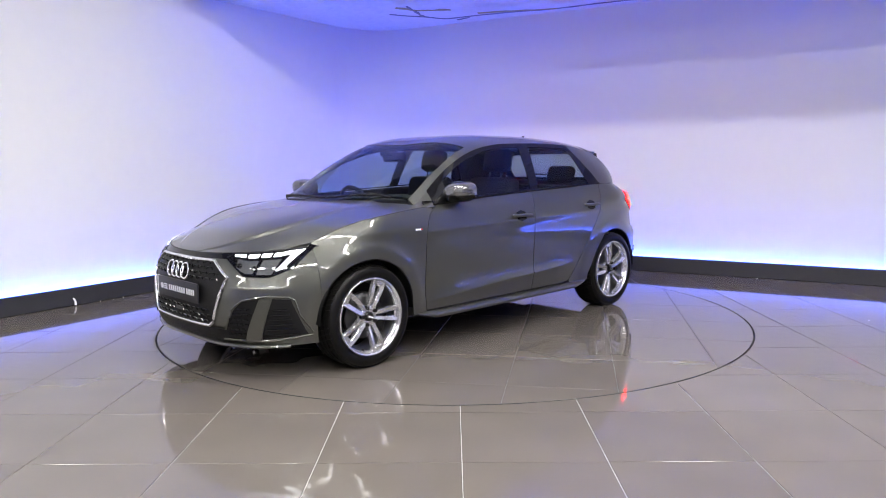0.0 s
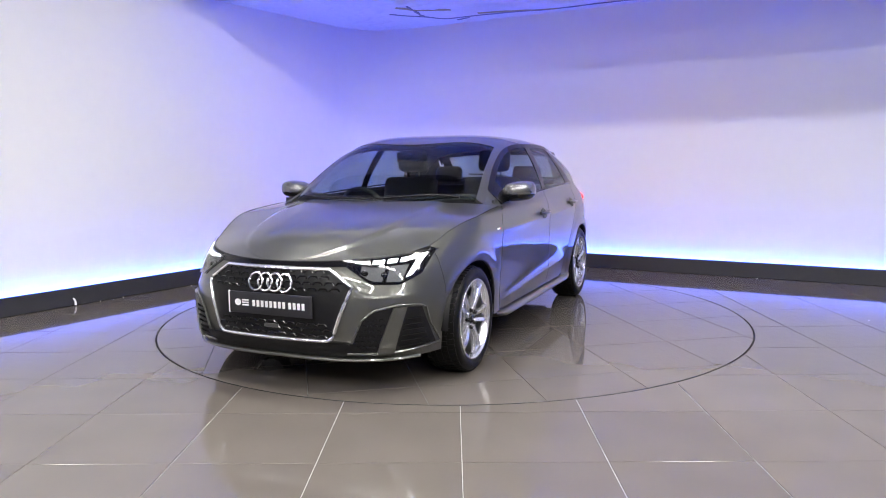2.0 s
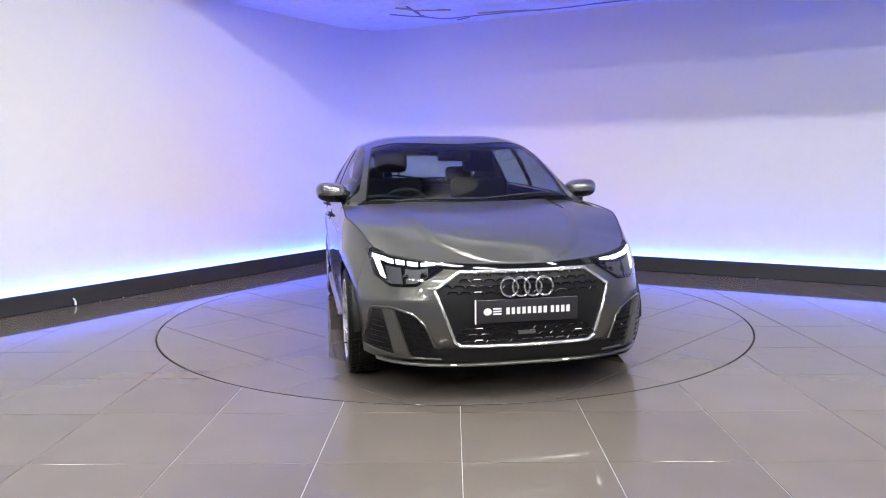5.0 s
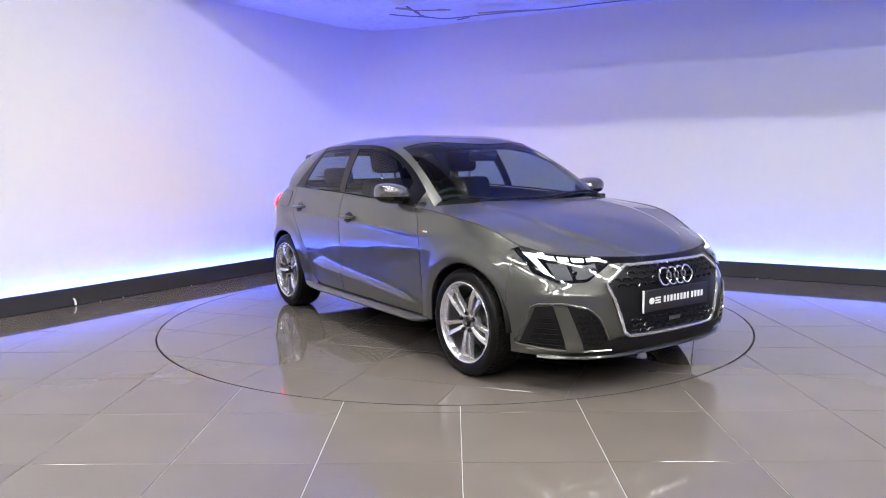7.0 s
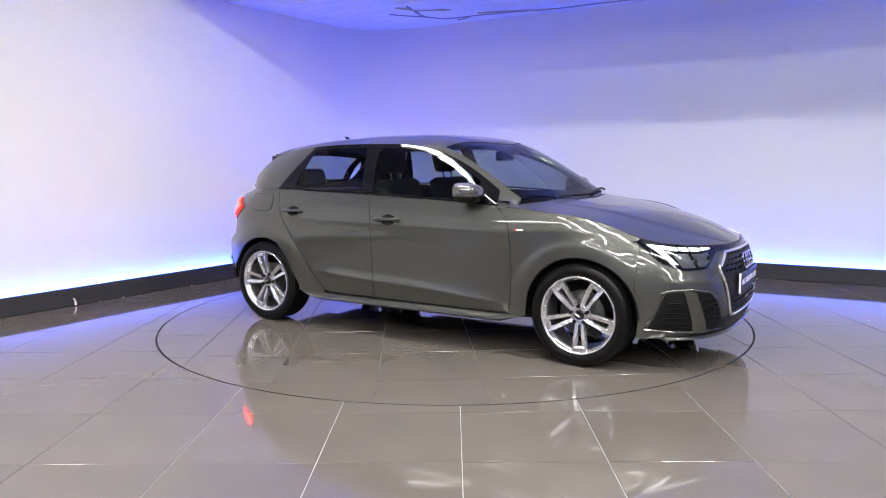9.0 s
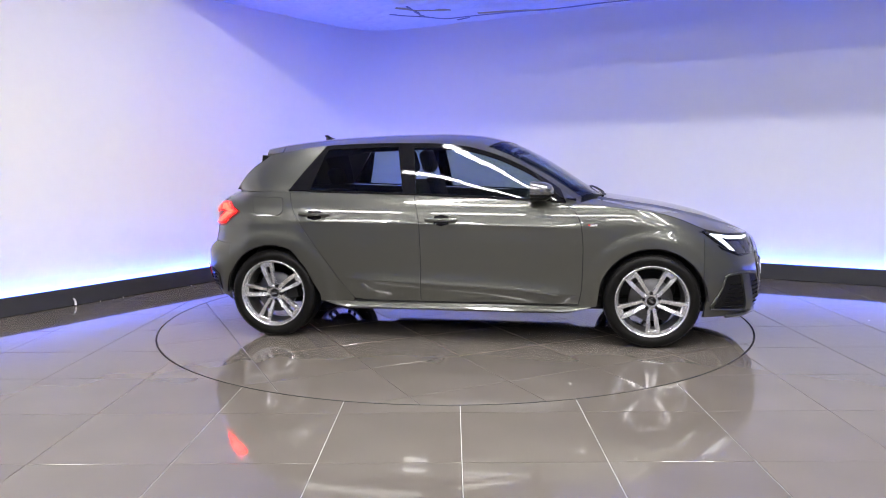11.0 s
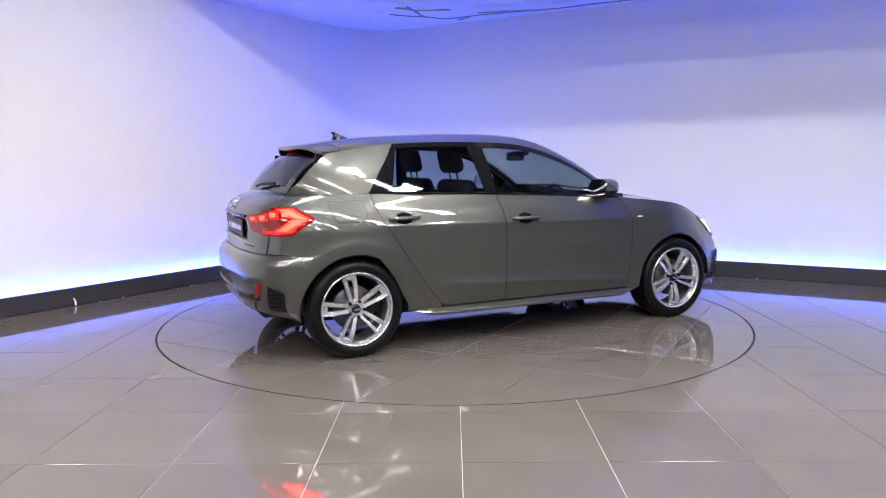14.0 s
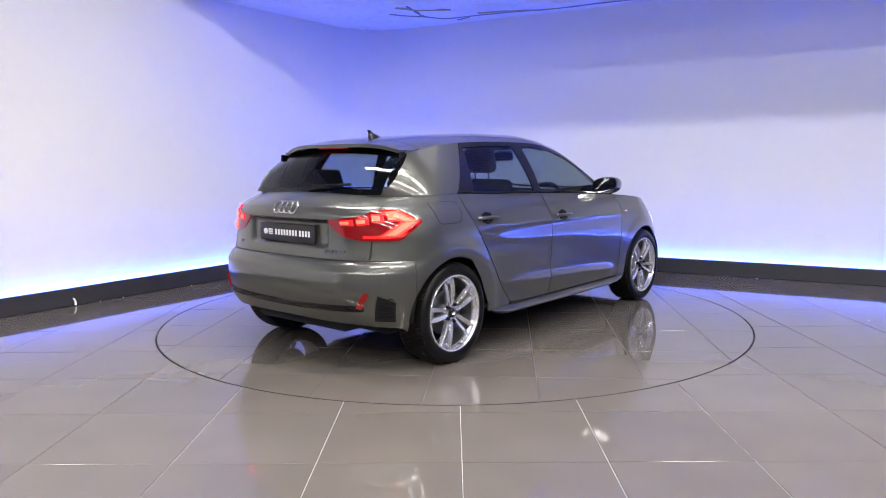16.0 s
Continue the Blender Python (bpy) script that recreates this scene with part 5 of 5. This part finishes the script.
def tail(car):
    def edge(z):
        if z < AZ + 0.13:
            return -AX - math.sqrt(max(0, ARCH ** 2 - (z - AZ) ** 2))
        return BUMPER_R
    zs = [0.245 + (0.655 - 0.245) * i / 20 for i in range(21)]
    right = [(psi_x(edge(z) - 0.0006, z, False), z) for z in zs]
    left = [(-s, z) for s, z in right]
    bl = [(left[0][0] + (right[0][0] - left[0][0]) * i / 50, 0.245 + 0.050 * max(0, math.cos(radians(1.25 * (left[0][0] + (right[0][0] - left[0][0]) * i / 50)))) ** 0.5) for i in range(51)]
    bl[0], bl[-1] = left[0], right[0]
    tl = [(left[-1][0] + (right[-1][0] - left[-1][0]) * i / 50, 0.655) for i in range(51)]
    part("rear_bumper", shell(mapped(on_tail, coons(bl, right, tl, left, 90, 30)), 0.014), PAINT, car, "", True, 40)
    P = lambda y, z: (psi(y, z, False), z)
    # hatch
    ys = [-0.70 + 1.40 * i / 30 for i in range(31)]
    lo = [P(y * 0.90, 0.661 ) for y in ys]
    up = [P(y * 0.85, 1.030) for y in ys]
    rgt = [lo[-1], P(0.640, 0.74), P(0.660, 0.86), P(0.655, 0.95), up[-1]]
    lft = [(-a, b) for a, b in rgt]
    part("tailgate", shell(mapped(on_tail, coons(lo, rgt, up, lft, 76, 48)), 0.014), PAINT, car, "", True, 40)
    # dark tubes stand for the shade in the gaps round the tailgate
    part("tailgate_seam", tube_bm([on_tail(P(-0.64 + 1.28 * i / 40, 0.658)) + Vector((0.006, 0, 0)) for i in range(41)], 0.007, 6), GAPDARK, car)
    for s in (1, -1):
        part("tailgate_seam", tube_bm([on_tail(P(s * 0.6425, 0.665 + 0.30 * i / 16)) + Vector((0.004, 0, 0)) for i in range(17)], 0.006, 6), GAPDARK, car)
    # band that closes between tailgate and quarters
    for s in (1, -1):
        l2 = [(s * psi(0.625, 0.662, False), 0.662), (s * psi_x(-1.733, 0.662, False), 0.662)]
        u2 = [(s * psi(0.590, 1.02, False), 1.02), (s * psi_x(-1.655, 1.010, False), 1.010)]
        rg = [l2[1]] + [(s * psi_x(-1.733, z, False), z) for z in (0.74, 0.82, 0.90, 0.96)] + [u2[1]]
        lg = [l2[0]] + [(s * psi(0.645, z, False), z) for z in (0.74, 0.82, 0.90, 0.96)] + [u2[0]]
        part("rear_corner", shell(mapped(on_tail, coons(l2, rg, u2, lg, 10, 20)), 0.012, -0.002), PAINT, car, "", True)
    # tail lamps
    for s in (1, -1):
        lamp = new("tail_light")
        lamp.parent = car
        Q = lambda y, z: (s * psi(y, z, False), z)
        X = lambda x, z: (s * psi_x(x, z, False), z)
        lo = [Q(0.375, 0.868), Q(0.46, 0.795), Q(0.58, 0.772), X(-1.735, 0.768), X(-1.655, 0.772), X(-1.525, 0.868)]
        up = [Q(0.372, 0.886), Q(0.48, 0.896), Q(0.60, 0.918), X(-1.735, 0.936), X(-1.62, 0.944), X(-1.522, 0.882)]
        rl = [tuple(v) for v in resample([(a / 40, b) for a, b in lo], 24)]
        ru = [tuple(v) for v in resample([(a / 40, b) for a, b in up], 24)]
        rl, ru = [(a * 40, b) for a, b in rl], [(a * 40, b) for a, b in ru]
        mixl = lambda t: [tuple(Vector(p).lerp(Vector(q), t)) for p, q in zip(rl, ru)]
        def strip(a, b, i0, i1, off, m, nm, label="", th=0.004):
            l2, u2 = mixl(a)[i0:i1], mixl(b)[i0:i1]
            return part(nm, shell(mapped(on_tail, coons(l2, [l2[-1], u2[-1]], u2, [l2[0], u2[0]], 2 * (i1 - i0), 6)), th, off), m, lamp, label, True)
        strip(0, 1, 0, 25, 0.006, REDLENS, "housing", "dark red lamp body", 0.010)
        for k in range(4):
            i0 = 3 + 4 * k
            strip(0.62, 0.88, i0, i0 + 4, 0.009, REDGLOW, "light_bar", "glowing red light segment")
            strip(0.68, 0.82, i0, i0 + 3, 0.0135, REDCORE, "light_core", "pale hot core of the segment")
        strip(0.10, 0.19, 8, 20, 0.009, REDGLOW, "light_bar", "glowing red lower line")
        # arrow-shaped bar at the outer end
        lo2, up2 = [X(-1.740, 0.792), X(-1.665, 0.795)], [X(-1.64, 0.872), X(-1.545, 0.874)]
        part("light_hook", shell(mapped(on_tail, coons(lo2, [lo2[-1], up2[-1]], up2, [lo2[0], up2[0]], 5, 6)), 0.004, 0.011), REDHOT, lamp, "bright red light hook", True)
        for la, ua in (((X(-1.722, 0.798), X(-1.678, 0.800)), (X(-1.622, 0.871), X(-1.562, 0.872))), ((X(-1.622, 0.874), X(-1.562, 0.874)), (X(-1.698, 0.922), X(-1.650, 0.926)))):
            la, ua = list(la), list(ua)
            part("light_core", shell(mapped(on_tail, coons(la, [la[-1], ua[-1]], ua, [la[0], ua[0]], 3, 6)), 0.003, 0.0155), REDCORE, lamp, "pale hot core of the hook", True)
        lo2, up2 = [X(-1.64, 0.874), X(-1.545, 0.876)], [X(-1.715, 0.926), X(-1.63, 0.934)]
        part("light_hook", shell(mapped(on_tail, coons(lo2, [lo2[-1], up2[-1]], up2, [lo2[0], up2[0]], 5, 6)), 0.004, 0.011), REDHOT, lamp, "bright red light hook", True)
    # plate recess, plate, rings, lettering bars
    part("tailgate_ledge", tube_bm([on_tail(P(-0.37 + 0.74 * i / 20, 0.880)) + Vector((-0.006, 0, 0)) for i in range(21)], 0.012, 8, flat=0.6), GLOSSBLACK, car, "dark ledge over the plate", True)
    plate = part("show_plate", soft_box((-0.010, -0.262, 0.738), (0, 0.262, 0.846), 0.003), PLATE, car, "dark plate with white print", True)
    plate.location = (-1.846, 0, 0)
    print_bars(plate, 0.0105, 0.792, -1)
    for k in range(4):
        yc = (-1.5 + k) * 0.050
        ring = []
        for i in range(24):
            a = 2 * math.pi * i / 24
            y, z = yc + 0.034 * math.cos(a), 0.940 + 0.034 * math.sin(a)
            ring.append(on_tail(P(y, z)) + Vector((-0.006, 0, 0.004)))
        part("ring", tube_bm(ring, 0.0046, 6, True), CHROME, car, "chrome ring", True)
    def letters(y0, n, z, step=0.026):
        for k in range(n):
            y = y0 - step * k
            p0, p1 = on_tail(P(y, z)), on_tail(P(y - 0.016, z))
            part("badge_bar", tube_bm([p0 + Vector((-0.003, 0, -0.010)), p0 + Vector((-0.003, 0, 0.010)), p1 + Vector((-0.003, 0, 0.010))], 0.0028, 5), CHROME, car)
    letters(-0.36, 6, 0.700)
    letters(0.50, 2, 0.715)
    # lower bumper: black band, reflectors, diffuser
    lo = [P(-0.640 + 1.28 * i / 24, 0.382 - 0.02 * math.cos(math.pi * (i / 24 - 0.5))) for i in range(25)]
    up = [P(-0.640 + 1.28 * i / 24, 0.414 - 0.02 * math.cos(math.pi * (i / 24 - 0.5))) for i in range(25)]
    part("bumper_band", shell(mapped(on_tail, coons(lo, [lo[-1], up[-1]], up, [lo[0], up[0]], 60, 3)), 0.010, 0.010), GLOSSBLACK, car, "black bumper band", True)
    lo = [P(-0.52 + 1.04 * i / 24, 0.300) for i in range(25)]
    up = [P(-0.60 + 1.20 * i / 24, 0.375) for i in range(25)]
    part("diffuser", shell(mapped(on_tail, coons(lo, [lo[-1], up[-1]], up, [lo[0], up[0]], 40, 5)), 0.008, 0.010), PAINT, car, "dark grey diffuser", True)
    quad = [[P(0.676, 0.322), P(0.752, 0.316)], [P(0.752, 0.316), P(0.772, 0.430)], [P(0.716, 0.474), P(0.772, 0.430)], [P(0.676, 0.322), P(0.716, 0.474)]]
    both("corner_intake", shell(mapped(on_tail, coons(*quad, 8, 8)), 0.008, 0.005), PLASTIC, car, "black honeycomb corner piece")
    # no lamp here: the reflectors borrow the lamp lens and its faint glow
    quad = [[P(0.600, 0.398), P(0.632, 0.392)], [P(0.632, 0.392), P(0.680, 0.482)], [P(0.654, 0.488), P(0.680, 0.482)], [P(0.600, 0.398), P(0.654, 0.488)]]
    both("reflector", shell(mapped(on_tail, coons(*quad, 4, 5)), 0.008, 0.011), REDLENS, car, "red reflector")
    for r in range(5):
        z = 0.345 + 0.026 * r
        for c in range(3):
            y = 0.704 + 0.018 * c + 0.005 * (r % 2) + 0.18 * (z - 0.345)
            both("intake_cell", tube_bm([on_tail(P(y + d, z + e)) + Vector((-0.008, 0.009, 0)) for d, e in ((-0.008, -0.003), (0, 0.006), (0.008, -0.003))], 0.0025, 5), GLOSSBLACK, car)


def cabin(car):
    part("underbody", soft_box((-1.62, -0.62, 0.20), (1.82, 0.66, 0.30), 0.03), UNDER, car, "dark underbody")
    part("silencer", soft_box((-1.78, -0.42, 0.215), (-1.50, 0.42, 0.285), 0.03), UNDER, car, "dark exhaust silencer", True)
    part("cabin_floor", soft_box((-1.60, -0.74, 0.30), (0.92, 0.74, 0.36), 0.02), CABIN, car)
    part("bulkhead", soft_box((0.90, -0.70, 0.30), (1.45, 0.70, 0.78), 0.05), UNDER, car)
    part("boot_floor", soft_box((-1.70, -0.55, 0.30), (-1.30, 0.55, 0.70), 0.03), CABIN, car)
    dash = grid_bm([[Vector((x, y, z - 0.02 * (abs(y) / 0.7) ** 2)) for x, z in ((0.52, 0.62), (0.50, 0.78), (0.53, 0.895), (0.60, 0.925), (0.80, 0.925), (0.98, 0.905), (0.98, 0.60))] for y in [-0.70 + 1.4 * i / 14 for i in range(15)]])
    bmesh.ops.recalc_face_normals(dash, faces=dash.faces[:])
    part("dashboard", dash, CABIN, car, "black dashboard", True, 50)
    part("instrument_hood", soft_box((0.50, -0.53, 0.88), (0.66, -0.23, 0.955), 0.03), CABIN, car)
    for s in (1, -1):
        rows = [[Vector((x, s * (side_y(x, 0.85) - 0.055 - 0.02 * (z > 0.9)), z)) for x in [-1.05 + 1.85 * i / 14 for i in range(15)]] for z in (0.34, 0.6, 0.80, 0.93, 0.965)]
        part("door_card", shell(rows, 0.02, 0, (0, s * 5, 0.6)), CABIN, car, "", True)
        rows = [[on_house((x, belt_z(x) + (rail_z(x) - belt_z(x)) * v)) * 1.0 for v in (0.02, 0.3, 0.6, 0.98)] for x in [-1.355 + 0.20 * i / 8 for i in range(9)]]
        rows = [[Vector((p.x, s * (p.y - 0.035), p.z)) for p in r] for r in rows]
        part("pillar_trim", shell(rows, 0.01), CABIN, car, "", True)
    head = [[on_roof((x, y * rail_y(x) * 0.94)) - Vector((0, 0, 0.045)) for y in [-1 + 2 * j / 14 for j in range(15)]] for x in [0.10 - 1.44 * i / 14 for i in range(15)]]
    part("headliner", shell(head, 0.006), HEADLINER, car, "dark headlining", True)

    def seat(x, y, back_h, lean=14):
        st = new("seat")
        st.parent = car
        part("cushion", soft_box((-0.25, -0.25, 0.36), (0.28, 0.25, 0.56), 0.06), CLOTH, st, "", True).location = (x, y, 0)
        m = pose(x - 0.24, y, 0.50, 0, -lean, 0)
        part("backrest", soft_box((-0.06, -0.24, 0.0), (0.06, 0.24, back_h), 0.055, m), CLOTH, st, "black cloth backrest", True)
        part("headrest", soft_box((-0.05, -0.13, back_h + 0.045), (0.05, 0.13, back_h + 0.225), 0.045, m), CLOTH, st, "black headrest", True)
        for d in (-0.06, 0.06):
            part("post", tube_bm([m @ Vector((0, d, back_h - 0.02)), m @ Vector((0, d, back_h + 0.08))], 0.007, 6), CHROME, st)
    seat(0.02, -0.36, 0.60)
    seat(0.02, 0.36, 0.60)
    part("rear_bench", soft_box((-1.0, -0.62, 0.36), (-0.55, 0.62, 0.55), 0.06), CLOTH, car, "black rear bench", True)
    m = pose(-0.98, 0, 0.50, 0, -20, 0)
    part("bench_back", soft_box((-0.07, -0.62, 0.0), (0.06, 0.62, 0.52), 0.05, m), CLOTH, car, "black rear backrest", True)
    for y in (-0.38, 0.38):
        part("headrest", soft_box((-0.045, y - 0.13, 0.555), (0.05, y + 0.13, 0.70), 0.04, m), CLOTH, car, "black rear headrest", True)
    part("parcel_shelf", soft_box((-1.62, -0.52, 0.96), (-1.18, 0.52, 0.985), 0.008), CABIN, car)
    # steering wheel on the car's right
    m = pose(0.415, -0.37, 0.86, 0, -64, 0)
    ring = [m @ Vector((0.178 * math.cos(2 * math.pi * k / 32), 0.178 * math.sin(2 * math.pi * k / 32), 0)) for k in range(32)]
    sw = new("steering_wheel")
    sw.parent = car
    part("ring", tube_bm(ring, 0.016, 8, True), CABIN, sw, "", True)
    part("boss", soft_box((-0.07, -0.075, -0.02), (0.06, 0.075, 0.03), 0.018, m), CABIN, sw, "", True)
    for a in (0, 180, 270):
        part("spoke", tube_bm([m @ Vector((0.05 * math.sin(radians(a)), 0.05 * math.cos(radians(a)), 0)), m @ Vector((0.17 * math.sin(radians(a)), 0.17 * math.cos(radians(a)), 0))], 0.014, 6), CABIN, sw)
    part("rear_view_mirror", soft_box((-0.02, -0.12, -0.035), (0.02, 0.12, 0.035), 0.018, pose(0.36, 0, 1.245, 0, 8, 0)), GLOSSBLACK, car, "black interior mirror", True)
    part("sensor_pod", soft_box((0.36, -0.05, 1.255), (0.46, 0.05, 1.29), 0.012), GLOSSBLACK, car)


HEADLINER = mat("dark_headlining", (0.05, 0.05, 0.05), 0.9, vary=0.08, noise_scale=6)


def build_car():
    car = new("car")
    tagged(car, "grey metallic five-door hatchback with silver wheels and lights on", "car")
    side_panels(car)
    nose(car)
    hood(car)
    glasshouse(car)
    mirrors(car)
    tail(car)
    cabin(car)
    first = wheel_parts(car)
    first.matrix_basis = pose(AX, -0.748, WR, 0, 33, 0)
    for x, y, a, spin in ((-AX, -0.748, 0, -13), (AX, 0.748, 180, 20), (-AX, 0.748, 180, -14)):
        w = copy_thing(first, pose(x, y, WR, 0, 0, a) @ pose(0, 0, 0, 0, spin, 0))
        w.parent = car
    return car



def clutter():
    """Small strip by the foot of the wall, and pale chips standing for glints."""
    strip = part("plastic_strip", tube_bm([(-3.265, 0.395, 0.009), (-3.272, 0.41, 0.035), (-3.292, 0.42, 0.065)], 0.009, 6, flat=0.6), WHITEPRINT, None, "", True)
    tagged(strip, "small white plastic strip leaning on the plinth", "scrap")
    for x, y, r in ((-3.15, 0.60, 0.012), (-3.08, 0.70, 0.009), (-3.03, 0.79, 0.013), (-2.62, 1.40, 0.010), (3.08, 1.57, 0.012), (3.20, 1.50, 0.009), (3.10, -0.39, 0.009)):
        r *= 0.65
        bm = soft_box((-r, -r * 0.6, 0), (r, r * 0.6, r * 0.7), r * 0.25, pose(x, y, 0.0005, 0, 0, x * 77), 1)
        tagged(part("glint_chip", bm, WHITEPRINT), "tiny pale chip standing for a glint on the tiled floor", "scrap", "scraps on the floor")


ceiling_tapes()
lay_floor()
clutter()
table = turntable()
car = build_car()

# ---- the turning ----
TURN = [(0.0, -134.9), (0.15, -134.4), (0.5, -130.7), (1.0, -124.8), (1.5, -119.2), (2.0, -113.2), (2.5, -107.4), (3.0, -101.5), (3.5, -95.8), (4.0, -89.8), (4.75, -81.1), (5.5, -72.3),
        (6.3, -63.0), (6.5, -60.7), (7.0, -54.8), (7.5, -49.1), (8.0, -43.3), (8.5, -37.7), (9.0, -31.8), (9.7, -23.8), (10.5, -14.8), (11.3, -5.8), (11.5, -3.4), (12.0, 2.6), (12.5, 8.4), (13.0, 14.3),
        (13.5, 20.2), (14.0, 26.2), (14.5, 32.1), (15.0, 38.2), (15.5, 44.2), (16.0, 50.4)]


def motions():
    walk(table, [(t, pose(0, 0, 0, 0, 0, a)) for t, a in TURN])
    walk(car, [(t, pose(0, 0, 0.0015, 0, 0, a) @ pose(0.158, -0.095, 0)) for t, a in TURN])


motions()
